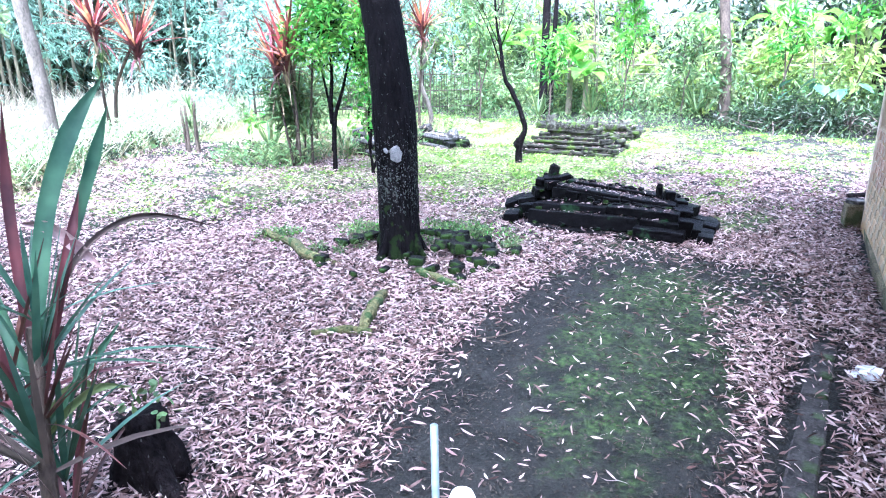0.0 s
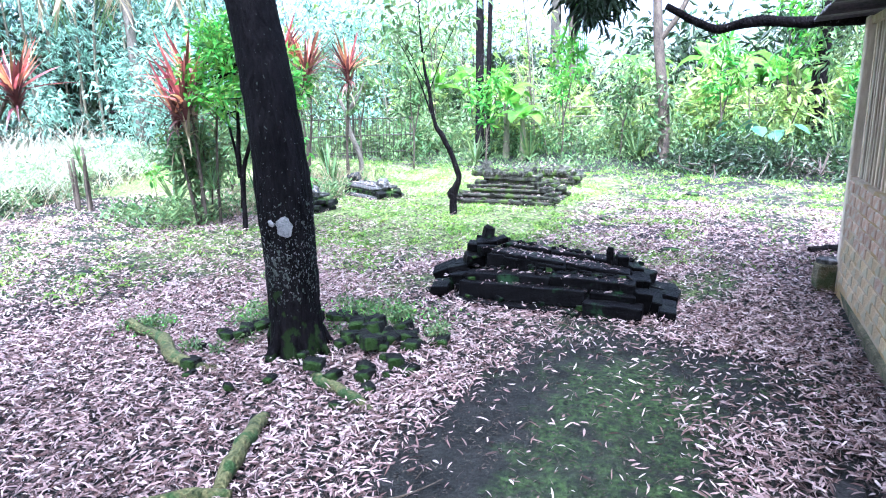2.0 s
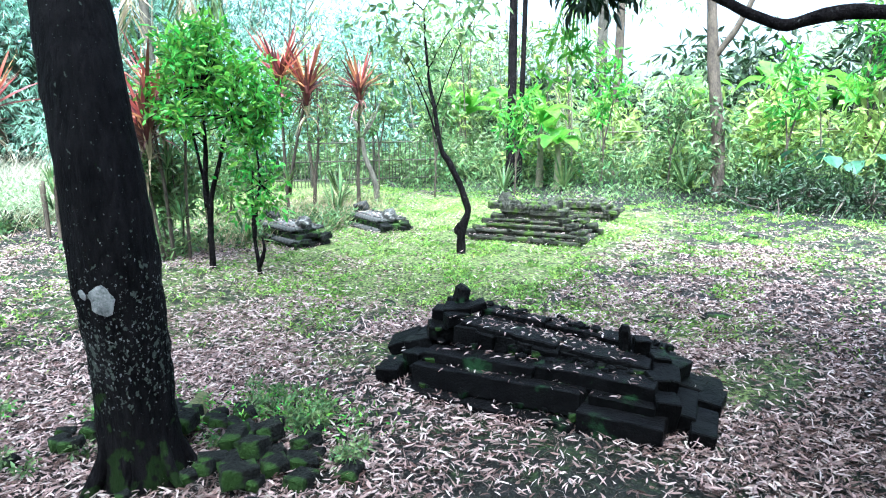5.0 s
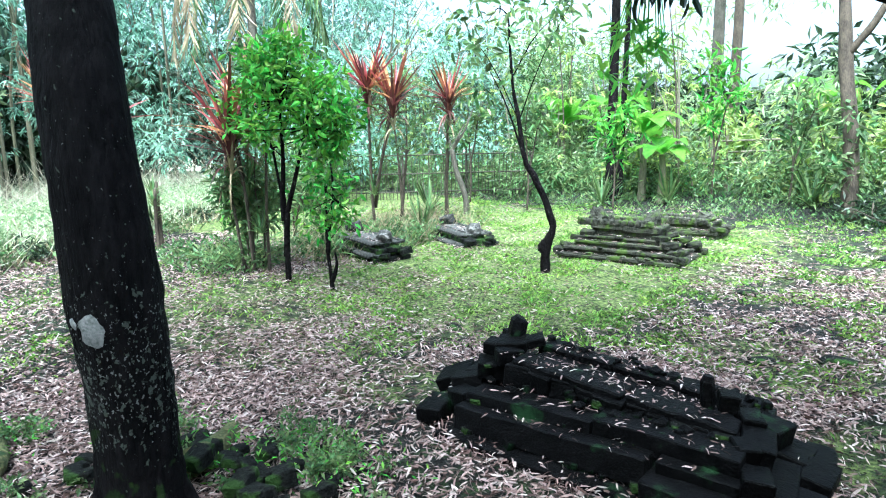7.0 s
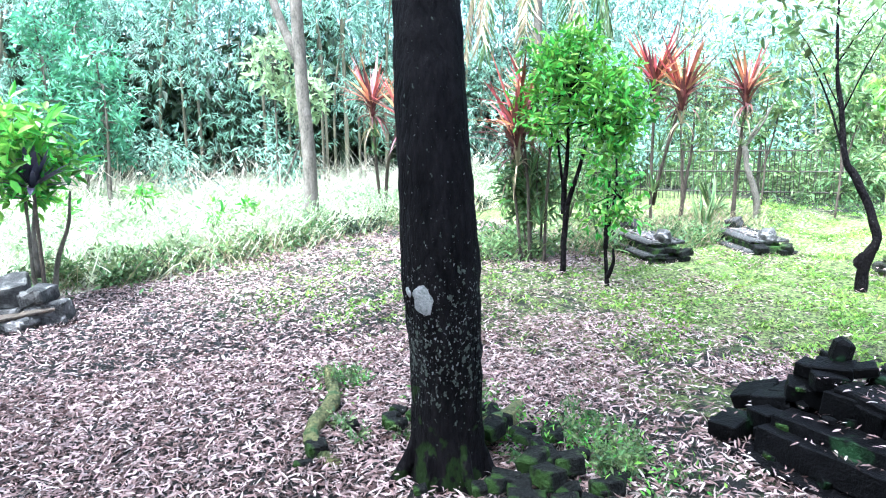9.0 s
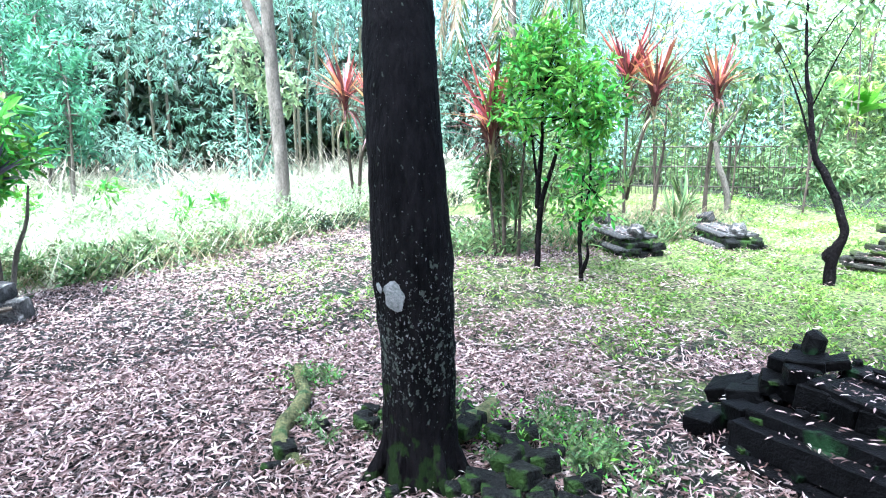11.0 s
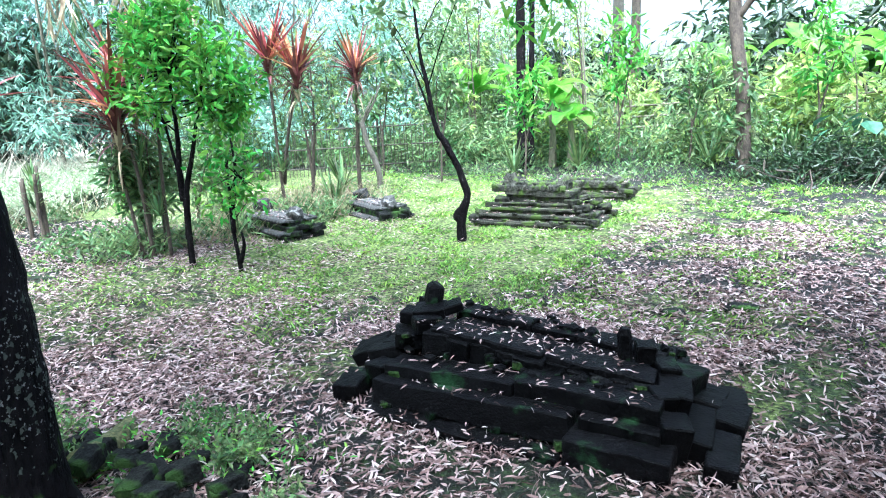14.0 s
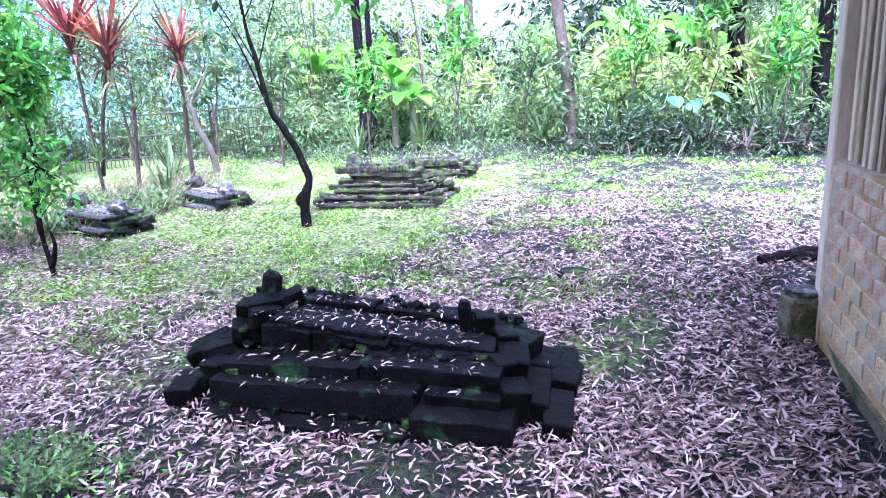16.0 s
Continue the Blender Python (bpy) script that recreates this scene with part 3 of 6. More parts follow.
# ---- the large leaning tree ----
def build_big_tree():
    tree = thing("mango_tree", (-2.972, 3.788, 0), "dark-barked leaning tree with mossy roots among stones", "tree")
    o = np.array((-2.93, 3.74, 0))
    trunk_line = bent([(-0.03, -0.05, -0.1), (-0.03, -0.055, 0.25), (-0.025, -0.06, 0.6), (-0.022, -0.085, 1.1), (-0.05, -0.10, 1.6), (-0.13, -0.08, 2.0), (-0.26, -0.05, 2.6), (-0.4, 0.1, 3.4), (-0.3, 0.3, 4.6)], 7)
    z = trunk_line[:, 2]
    r = 0.157 + 0.035 * np.exp(-np.maximum(z, 0) / 0.14) + 0.012 * np.exp(-((z - 1.0) / 0.3) ** 2) - 0.012 * np.clip(z - 1, 0, 4)
    part("trunk", tube(Geo(), trunk_line, r, 36, 0.009, 13, lobes=0.02), TRUNK, tree, smooth=True)
    for a0, z0, size in ((-52, 0.855, 0.055), (-78, 0.88, 0.02)):
        patch = Geo()
        rows = [(0, 0.013)] + [(q, 0.013 - 0.007 * q * q) for q in (0.5, 0.85, 1.0)]
        pts, turns = [], 18
        for q, lift in rows:
            for t in range(1 if q == 0 else turns):
                w = 2 * math.pi * t / turns
                wob = q * size * (1 + 0.16 * math.sin(2 * w + a0) + 0.1 * math.sin(5 * w + 1) + 0.08 * math.sin(9 * w))
                zz = z0 + wob * math.sin(w)
                rad = float(np.interp(zz, z, r)) + lift
                a = radians(a0) + wob * math.cos(w) / rad
                pts.append((float(np.interp(zz, z, trunk_line[:, 0])) + rad * math.cos(a), float(np.interp(zz, z, trunk_line[:, 1])) + rad * math.sin(a), zz))
        patch.add(pts, [(0, 1 + t, 1 + (t + 1) % turns) for t in range(turns)], [(1 + m * turns + t, 1 + (m + 1) * turns + t, 1 + (m + 1) * turns + (t + 1) % turns, 1 + m * turns + (t + 1) % turns) for m in range(2) for t in range(turns)])
        part("lichen_patch", patch, LICHEN, tree, "whitish lichen patch", smooth=True)
    for k, (pts, rad, mat) in enumerate((
            ([(-0.27, -0.5, 0.0), (-0.42, -0.58, 0.05), (-0.62, -0.55, 0.06), (-0.88, -0.4, 0.06), (-1.1, -0.34, 0.06), (-1.36, -0.31, 0.08)], (0.035, 0.05, 0.06, 0.055, 0.045, 0.05), MOSSY_ROOT),
            ([(0.3, -0.3, 0.0), (0.4, -0.37, 0.025), (0.55, -0.42, 0.03), (0.78, -0.5, 0.02), (0.93, -0.54, -0.01)], (0.03, 0.045, 0.045, 0.04, 0.02), MOSSY_ROOT),
            ([(-0.06, -0.16, 0.12), (-0.1, -0.26, 0.02), (-0.14, -0.36, -0.03)], (0.05, 0.03, 0.015), BARK),
            ([(0.42, -0.82, 0.0), (0.5, -0.98, 0.035), (0.62, -1.2, 0.04), (0.72, -1.38, 0.02)], (0.045, 0.05, 0.05, 0.04), MOSSY_ROOT),
            ([(0.78, -1.38, 0.01), (0.66, -1.46, 0.03), (0.5, -1.58, 0.01)], (0.03, 0.035, 0.03), MOSSY_ROOT),
            ([(-0.15, 0.2, 0.1), (-0.4, 0.5, 0.03), (-0.7, 0.7, -0.02)], (0.09, 0.06, 0.03), MOSSY_ROOT))):
        part("root", tube(Geo(), bent(pts, 5), np.array(rad) * 0.8, 9, 0.016, 9, k), mat, tree, smooth=True)
    for k, (a, far, size, mat) in enumerate(((-150, 0.2, 0.022, TRUNK), (-95, 0.27, 0.04, TRUNK), (-50, 0.2, 0.022, TRUNK), (5, 0.27, 0.032, TRUNK), (50, 0.26, 0.034, TRUNK), (170, 0.2, 0.03, TRUNK))):
        ca, sa = math.cos(radians(a)), math.sin(radians(a))
        part("root_flare", tube(Geo(), bent([(-0.03 + 0.12 * ca, -0.055 + 0.12 * sa, 0.3), (-0.03 + 0.165 * ca, -0.055 + 0.165 * sa, 0.12), (-0.03 + far * ca, -0.055 + far * sa, -0.02)], 5), (size * 0.7, size, size * 0.5), 9, 0.014, 9, k + 9), mat, tree, smooth=True)
    ends = [(-2.2, -1.4, 5.6), (1.6, -1.9, 5.4), (2.4, 1.0, 5.2), (0.3, 2.4, 5.6), (-2.6, 1.2, 5.8), (0.0, 0.0, 6.6), (1.2, -3.6, 5.0), (3.0, -1.2, 5.0), (-0.6, -3.4, 5.6), (2.6, 2.6, 5.2)]
    crown = Geo()
    for k, e in enumerate(ends):
        start = trunk_line[-1 - (k % 3) * 3]
        part("limb", tube(Geo(), bent([start, (start + np.array(e)) / 2 + (0, 0, 0.35), e], 5), (0.1, 0.06, 0.025), 8, 0.02, 5, k), BARK, tree, smooth=True)
        c, _ = ball(58, e, (1.7, 1.7, 0.8))
        clumps(crown, c, 25, 0.45, 0.26, 0.075, "kite", 0.5)
    part("crown", crown, DARK_LEAF, tree)
    hang = bent([trunk_line[-4], (0.3, 0.9, 4.6), (1.0, 1.5, 3.6), (1.28, 1.52, 2.6), (1.3, 1.52, 2.2)], 6)
    part("limb", tube(Geo(), hang, (0.06, 0.04, 0.02, 0.012), 7, 0.01, 6), BARK, tree, smooth=True)
    tuft = Geo()
    c, _ = ball(260, (1.38, 1.59, 2.56), (0.31, 0.31, 0.5), 0.05)
    clumps(tuft, c, 14, 0.11, 0.11, 0.026, "oval", 0.9)
    part("hanging_foliage", tuft, DARK_LEAF, tree, "dark hanging leaf tuft")
    sprig = Geo()
    c, _ = ball(15, (1.2, 1.69, 1.87), (0.16, 0.16, 0.2), 0.05)
    for p in c:
        tube(sprig, bent([(1.3, 1.6, 2.25), (p + (1.3, 1.6, 2.25)) / 2 + (0, 0, 0.05), p], 3), (0.004, 0.002), 4)
    fans(sprig, c, 7, 0.088, 0.02, 0.7)
    part("hanging_sprig", sprig, LIT_LEAF, tree, "green leaves hanging under the dark tuft, coloured as if backlit")


build_big_tree()


# ---- stones round the tree ----
def build_tree_stones():
    local = np.random.default_rng(5)
    spots = [(0.33, 0.27, 0.1), (0.24, 0.43, 0.09), (0.45, 0.1, 0.1), (0.62, 0.28, 0.1), (0.42, 0.5, 0.09), (0.66, 0.02, 0.09), (0.75, 0.45, 0.08), (0.52, 0.38, 0.1), (0.36, 0.12, 0.09), (0.2, 0.28, 0.1)]
    for a in np.arange(0, 360, 4.8):
        wide = 0.9 if a < 100 or a > 320 else 0.72
        r = local.uniform(0.27, wide)
        if (200 < a < 300 and r < 0.5) or (215 < a < 320 and len(spots) % 2):
            spots.append(None)
            continue
        spots.append((r * math.cos(radians(a)), r * math.sin(radians(a)), local.uniform(0.05, 0.088)))
    for n, (x, y, s) in enumerate(spot for spot in spots if spot):
        g = Geo()
        up = 0.12 * math.exp(-((math.hypot(x, y) - 0.25) / 0.35) ** 2)
        turn = pose(0, 0, 0, local.uniform(-14, 14), local.uniform(-14, 14), local.uniform(0, 180))
        size = (s * local.uniform(1.1, 1.6), s * local.uniform(0.9, 1.2), s * local.uniform(0.5, 0.85))
        slab(g, size, turn, 0.005 if n % 3 else 0.009, 0.006, 3, n * 1.3)
        ob = part("stone", g, MOSSY_STONE)
        ob.location = on_ground(-2.93 + x, 3.74 + y, up + size[2] * 0.3)
        tagged(ob, "dark mossy broken stone lying at the tree's foot", "stone", "stones round the tree")


build_tree_stones()


# ---- graves of stacked dark stone ----
def grave(place, turn, tiers, stones, mat, seed, label, head=(0.13, 0.11, 0.2), foot=(0.07, 0.06, 0.18), ends=0.0, sag=0.0, notch=False, lip=0.03):
    """Stepped tiers: a recessed course under thin projecting slabs along the sides and ends, with a head and a foot stone."""
    local = np.random.default_rng(seed)
    ob = thing("grave", on_ground(*place), label, "grave", "old stepped graves")
    ob.rotation_euler = (0, 0, radians(turn))
    z, top = -0.03, len(tiers) - 1
    drop = lambda x, level: -sag * (level / max(top, 1)) * (x / tiers[0][0] + 0.5)
    for level, (length, width, tall) in enumerate(tiers):
        deep, thin = min(0.2, width * 0.42), tall * 0.46
        fall = math.degrees(math.atan(sag * (level / max(top, 1)) / tiers[0][0]))
        core = Geo()
        slab(core, (length - 2 * lip, width - 2 * lip, tall), pose(0, 0, z + tall / 2 - 0.006 + drop(0, level), 0, fall), 0.012, 0.006, 9, seed + 9 + level)
        part("core", core, mat, ob)
        for side in (-1, 1):
            x = -length / 2 + local.uniform(-0.03, 0.03)
            while x < length / 2 - 0.05:
                run = min(local.uniform(0.35, 0.95), length / 2 - x)
                if length / 2 - x - run < 0.16:
                    run = length / 2 - x
                g = Geo()
                tip = pose(x + run / 2, side * ((width - deep) / 2 + local.uniform(-0.02, 0.012)), z + tall - thin / 2 + drop(x + run / 2, level) + local.uniform(-0.008, 0.006), local.uniform(-3, 3), fall + local.uniform(-1.2, 1.2), local.uniform(-1.6, 1.6))
                slab(g, (run - 0.006, deep, thin * local.uniform(0.8, 1.05)), tip, 0.006, 0.005, 11, seed + x * 3 + level)
                part("stone_slab", g, mat, ob)
                x += run
            if notch and level == top:
                for nx in np.arange(-length / 2 + 0.05, length / 2 - 0.03, 0.085):
                    g = Geo()
                    rock(g, (0.072, 0.1, 0.085), pose(nx, side * (width / 2 - 0.025), z + tall + 0.014, local.uniform(-9, 9)), 0.12, seed + nx * 9, 1)
                    part("kerb_stone", g, mat, ob)
        for side in (-1, 1):
            g = Geo()
            slab(g, (0.17, max(width - 2 * deep + 0.02, width * 0.5), thin), pose(side * (length / 2 - 0.08), 0, z + tall - thin / 2 + drop(side * length / 2, level), local.uniform(-3, 3), fall + local.uniform(-4, 4), local.uniform(-4, 4)), 0.014, 0.01, 2, seed + level)
            part("end_slab", g, mat, ob)
            if ends and level < top:
                for w in (-1, 1):
                    g = Geo()
                    slab(g, (local.uniform(0.15, 0.24), local.uniform(0.1, 0.15), 0.07), pose(side * (length / 2 - 0.03), w * (width / 2 - 0.07), z + tall + 0.02 + drop(side * length / 2, level), local.uniform(-12, 12), side * local.uniform(-14, 4), local.uniform(-40, 40)), 0.016, 0.012, 2, seed + level * 5 + w)
                    part("corner_stone", g, mat, ob)
        z += tall
        for _ in range(int(length * 9)):
            g = Geo()
            q = local.uniform(0.025, 0.06)
            side = local.choice((-1, 1))
            x = local.uniform(-0.48, 0.48) * length
            rock(g, (q * 1.5, q, q * 0.7), pose(x, side * (width / 2 - local.uniform(0.01, 0.07)), z + 0.008 + drop(x, level), 0, 0, local.uniform(0, 180)), 0.4, seed + x * 7, 1)
            part("stone_chip", g, mat, ob)
    top_length = tiers[-1][0]
    for side, size, name in ((-1, head, "headstone"), (1, foot, "footstone")):
        if size is None:
            continue
        g = Geo()
        x = (-top_length / 2 + size[0] * 0.2 if side < 0 else top_length / 2 - max(size[0], 0.15))
        low = z + drop(x, top)
        rock(g, np.array(size) * (1.15, 1.15, 1.35), pose(x, 0, low + size[2] * 0.5, local.uniform(-8, 8), local.uniform(-8, 8), local.uniform(-20, 20)), 0.34, seed + side * 2.3, 2)
        part(name, g, mat, ob)
        for _ in range(stones):
            g = Geo()
            s = local.uniform(0.07, 0.12)
            slab(g, (s * 1.6, s, s * 0.75), pose(x + local.uniform(-0.17, 0.12), local.uniform(-0.17, 0.17), low + s * 0.18 - 0.02, local.uniform(-16, 16), local.uniform(-16, 16), local.uniform(0, 180)), 0.018, 0.014, 2, seed + s * 50)
            part("loose_stone", g, mat, ob)
    leaf = Geo()
    k = 260
    lx, ly = local.uniform(-0.5, 0.5, k) * tiers[0][0], local.uniform(-0.5, 0.5, k) * tiers[0][1]
    rim = [tier for tier in tiers for _ in range(38)]
    rx = np.array([local.uniform(-0.49, 0.49) * tier[0] for tier in rim])
    ry = np.array([local.choice((-1, 1)) * (tier[1] / 2 - local.uniform(0.012, 0.05)) for tier in rim])
    lx, ly, k = np.concatenate([lx, rx]), np.concatenate([ly, ry]), k + len(rim)
    lz, step = np.full(k, -0.03), -0.03
    for level, (length, width, tall) in enumerate(tiers):
        step += tall
        on = (np.abs(lx) < length / 2 - 0.01) & (np.abs(ly) < width / 2 - 0.01)
        lz = np.where(on, step + drop(lx, level) + 0.012, lz)
    a = local.uniform(0, 6.28, k)
    keep = lz > 0
    leaves(leaf, np.stack([lx, ly, lz], -1)[keep], np.stack([np.cos(a), np.sin(a), 0 * a], -1)[keep], local.uniform(0.03, 0.075, keep.sum()), local.uniform(0.007, 0.014, keep.sum()), "lance", 0.4)
    fallen = part("leaf_litter", leaf, LITTER)
    fallen.matrix_world = Matrix.Translation(on_ground(*place)) @ pose(0, 0, 0, 0, 0, turn)
    tagged(fallen, "dry narrow leaves fallen on the grave's ledges", "leaf litter", kind="stuff")
    return ob


def build_black_grave():
    """The near grave: long worn beams in steps, a narrow kerbed top that falls to the foot, loose blocks at both ends."""
    local = np.random.default_rng(3)
    place, turn = on_ground(-1.915, 5.56), 6
    ob = thing("grave", place, "stepped grave of black stone beams with head and foot stones", "grave", "old stepped graves")
    ob.rotation_euler = (0, 0, radians(turn))

    def block(name, x0, x1, y0, y1, z0, z1, rx=0.0, ry=0.0, rz=0.0, wear=0.008, cuts=10):
        size = (x1 - x0, y1 - y0, z1 - z0)
        part(name, slab(Geo(), size, pose((x0 + x1) / 2, (y0 + y1) / 2, (z0 + z1) / 2, rx, ry, rz), wear * 0.6, 0.005, cuts, x0 * 3 + y0 * 7 + z1 * 5), STONE, ob)

    def loose(name, x, y, z, size, rx=0.0, ry=0.0, rz=0.0, wear=0.012):
        part(name, slab(Geo(), size, pose(x, y, z, rx, ry, rz), wear * 0.55, 0.006, 3, x * 5 + y * 11), STONE, ob)

    top = lambda x: 0.362 - 0.098 * (x + 0.34)
    fall = math.degrees(math.atan(0.098))
    block("core", -0.72, 0.74, -0.32, 0.42, -0.12, 0.12, cuts=3)
    block("inner_wall", -0.52, 0.6, -0.1, 0.26, 0.1, 0.25, cuts=3)
    # the walker's side
    block("stone_beam", -0.73, 0.325, -0.5, -0.26, -0.12, 0.045, 3, 0.6, -1.2, 0.014, 16)
    block("stone_beam", 0.335, 0.745, -0.49, -0.25, -0.12, 0.115, 2, 1.5, 0.8, 0.014, 10)
    block("stone_beam", -0.65, 0.34, -0.42, -0.27, 0.045, 0.17, -4, -0.4, -1.0, 0.010, 16)
    block("stone_beam", 0.37, 0.69, -0.385, -0.25, 0.1, 0.165, 3, 2, 2, 0.010, 8)
    block("stone_beam", -0.63, 0.05, -0.325, -0.15, 0.14, 0.225, -3, -0.8, 0.7, 0.010, 14)
    block("stone_beam", 0.06, 0.68, -0.315, -0.14, 0.14, 0.243, 2, 1.2, -0.6, 0.010, 14)
    # the far side
    for x0, x1, y0, y1, z0, z1 in ((-0.72, -0.1, 0.38, 0.58, -0.12, 0.05), (-0.09, 0.74, 0.38, 0.57, -0.12, 0.07), (-0.66, 0.2, 0.34, 0.5, 0.04, 0.165), (0.21, 0.68, 0.34, 0.49, 0.04, 0.15), (-0.62, 0.0, 0.24, 0.4, 0.13, 0.235), (0.01, 0.66, 0.24, 0.4, 0.13, 0.225)):
        block("stone_beam", x0, x1, y0, y1, z0, z1, local.uniform(-3, 3), local.uniform(-1, 1), local.uniform(-1, 1), 0.010, 12)
    # rubble under the kerb
    x = -0.5
    while x < 0.58:
        w = local.uniform(0.08, 0.16)
        for y, way in ((-0.115, -1), (0.245, 1)):
            loose("rubble_stone", x + w / 2, y + local.uniform(-0.015, 0.015), top(x) - 0.1, (w, 0.1, 0.13), local.uniform(-6, 6), fall, local.uniform(-8, 8))
        x += w
    # the kerb round the top and the sunken filling
    for y0, y1, cut in ((-0.145, 0.0, 0.13), (0.16, 0.285, -0.05)):
        for x0, x1 in ((-0.47, cut), (cut + 0.008, 0.62)):
            xm = (x0 + x1) / 2
            part("top_slab", slab(Geo(), (x1 - x0, y1 - y0, 0.05), pose(xm, (y0 + y1) / 2, top(xm) - 0.022, local.uniform(-3, 3), fall, local.uniform(-0.8, 0.8)), 0.008, 0.008, 14, xm * 9 + y0), STONE, ob)
    part("filling", slab(Geo(), (1.05, 0.2, 0.07), pose(0.07, 0.08, top(0.07) - 0.07, 0, fall), 0.012, 0.01, 12), STONE, ob)
    # both ends
    for row in ((-0.925, 0.0, 0.14, 0.21, 0.17, 0.085, 10, -22, 14), (-0.77, -0.09, 0.17, 0.18, 0.17, 0.1, -6, -10, 24), (-0.83, -0.31, 0.035, 0.15, 0.21, 0.17, 5, -5, 9), (-0.945, -0.27, 0.0, 0.09, 0.1, 0.09, 0, 0, 30),
                (-0.86, 0.28, 0.06, 0.2, 0.27, 0.17, -4, 5, -6), (-0.7, -0.24, 0.15, 0.15, 0.12, 0.09, 6, -8, -20), (-0.66, 0.16, 0.22, 0.2, 0.24, 0.1, -5, -9, -12), (-0.64, -0.06, 0.27, 0.16, 0.15, 0.09, 3, 6, 32), (-0.74, 0.06, 0.16, 0.2, 0.2, 0.13, 0, -6, 10),
                (0.79, -0.13, 0.03, 0.12, 0.3, 0.17, 3, 10, 4), (0.8, 0.17, 0.03, 0.13, 0.25, 0.16, -5, 9, -6), (0.9, -0.23, 0.0, 0.12, 0.29, 0.15, 2, 7, 3), (0.905, 0.05, 0.02, 0.13, 0.2, 0.16, 4, 8, -4), (0.89, 0.26, 0.01, 0.12, 0.2, 0.15, -4, 6, 6),
                (0.72, -0.28, 0.1, 0.12, 0.13, 0.17, 5, 6, 22), (0.69, -0.08, 0.19, 0.14, 0.17, 0.11, 8, 10, 12), (0.7, 0.14, 0.18, 0.15, 0.2, 0.1, -6, 8, -14), (0.66, -0.17, 0.2, 0.1, 0.1, 0.09, 14, 4, 40), (0.64, 0.04, 0.25, 0.1, 0.12, 0.08, 6, 6, 30)):
        loose("end_stone", *row[:3], row[3:6], *row[6:])
    for x, y, z, size, rx, ry, rz in ((-0.56, 0.03, 0.395, (0.17, 0.14, 0.06), 6, -5, 20), (-0.6, 0.13, 0.39, (0.14, 0.11, 0.07), -8, 6, -30), (-0.47, 0.07, 0.41, (0.15, 0.1, 0.045), 4, -16, 35), (-0.66, 0.02, 0.36, (0.12, 0.1, 0.07), 8, 8, 10), (-0.53, -0.06, 0.355, (0.14, 0.09, 0.08), 0, 4, 50), (0.545, 0.06, 0.315, (0.09, 0.085, 0.085), 3, 5, 20)):
        loose("loose_stone", x, y, z, size, rx, ry, rz, 0.010)
    for name, x, y, z, r, tall, rx, ry in (("headstone", -0.575, 0.09, 0.43, 0.052, 0.1, -6, 12), ("footstone", 0.455, 0.07, 0.26, 0.034, 0.155, 2, -3)):
        g = tube(Geo(), [(0, 0, -0.04), (0, 0, 0.02), (0, 0, tall * 0.82), (0.006, 0, tall)], (r * 0.82, r, r * 0.95, r * 0.62), 6, 0.004, 12)
        part(name, g, STONE, ob).matrix_local = pose(x, y, z, rx, ry, 15)
    for k in range(30):
        x = local.uniform(-0.45, 0.6)
        y = local.choice((0.22, 0.26, 0.3, -0.22, -0.19))
        z = top(x) + 0.012 if y > 0 else 0.245
        part("stone_chip", rock(Geo(), np.array((0.06, 0.05, 0.04)) * local.uniform(0.5, 1.1), Matrix(), 0.35, k, 1), STONE, ob).matrix_local = pose(x, y, z, 0, 0, 50 * k)
    for k in range(70):
        x = local.uniform(-0.66, 0.7)
        y, z = ((-0.275, 0.178), (-0.16, 0.238), (-0.42, 0.06), (-0.145, 0.29), (0.3, 0.24))[k % 5]
        chip = slab(Geo(), np.array((0.075, 0.05, 0.035)) * local.uniform(0.5, 1.2), pose(0, 0, 0, local.uniform(-15, 15), local.uniform(-15, 15), local.uniform(0, 180)), 0.006, 0.004, 2, k)
        part("stone_chip", chip, STONE if k % 3 else MOSSY_STONE, ob).matrix_local = pose(x, y + local.uniform(-0.02, 0.02), z if z != 0.29 else top(x) - 0.075)
    # leaves on the ledges and in the filling
    rows = []
    for y0, y1, z, length, n in ((-0.5, -0.43, 0.05, 1.3, 12), (-0.42, -0.34, 0.178, 1.2, 44), (-0.32, -0.16, 0.24, 1.25, 80), (-0.155, 0.0, None, 1.08, 130), (0.0, 0.16, None, 1.0, 190), (0.16, 0.28, None, 1.0, 90), (0.3, 0.5, 0.24, 1.2, 40), (-0.3, 0.3, 0.12, 1.86, 60)):
        for _ in range(n):
            x = local.uniform(-0.5, 0.5) * length
            rows.append((x, local.uniform(y0, y1), (top(x) - (0.035 if y0 == 0.0 else -0.004) if z is None else z) + local.uniform(0.003, 0.012)))
    a = local.uniform(0, 6.28, len(rows))
    fallen = part("leaf_litter", leaves(Geo(), rows, np.stack([np.cos(a), np.sin(a), local.normal(-0.1, 0.15, len(rows))], -1), local.uniform(0.015, 0.06, len(rows)), local.uniform(0.004, 0.011, len(rows)), "lance", 0.6), LITTER)
    fallen.matrix_world = Matrix.Translation(place) @ pose(0, 0, 0, 0, 0, turn)
    tagged(fallen, "dry narrow leaves fallen on the grave's ledges", "leaf litter", kind="stuff")


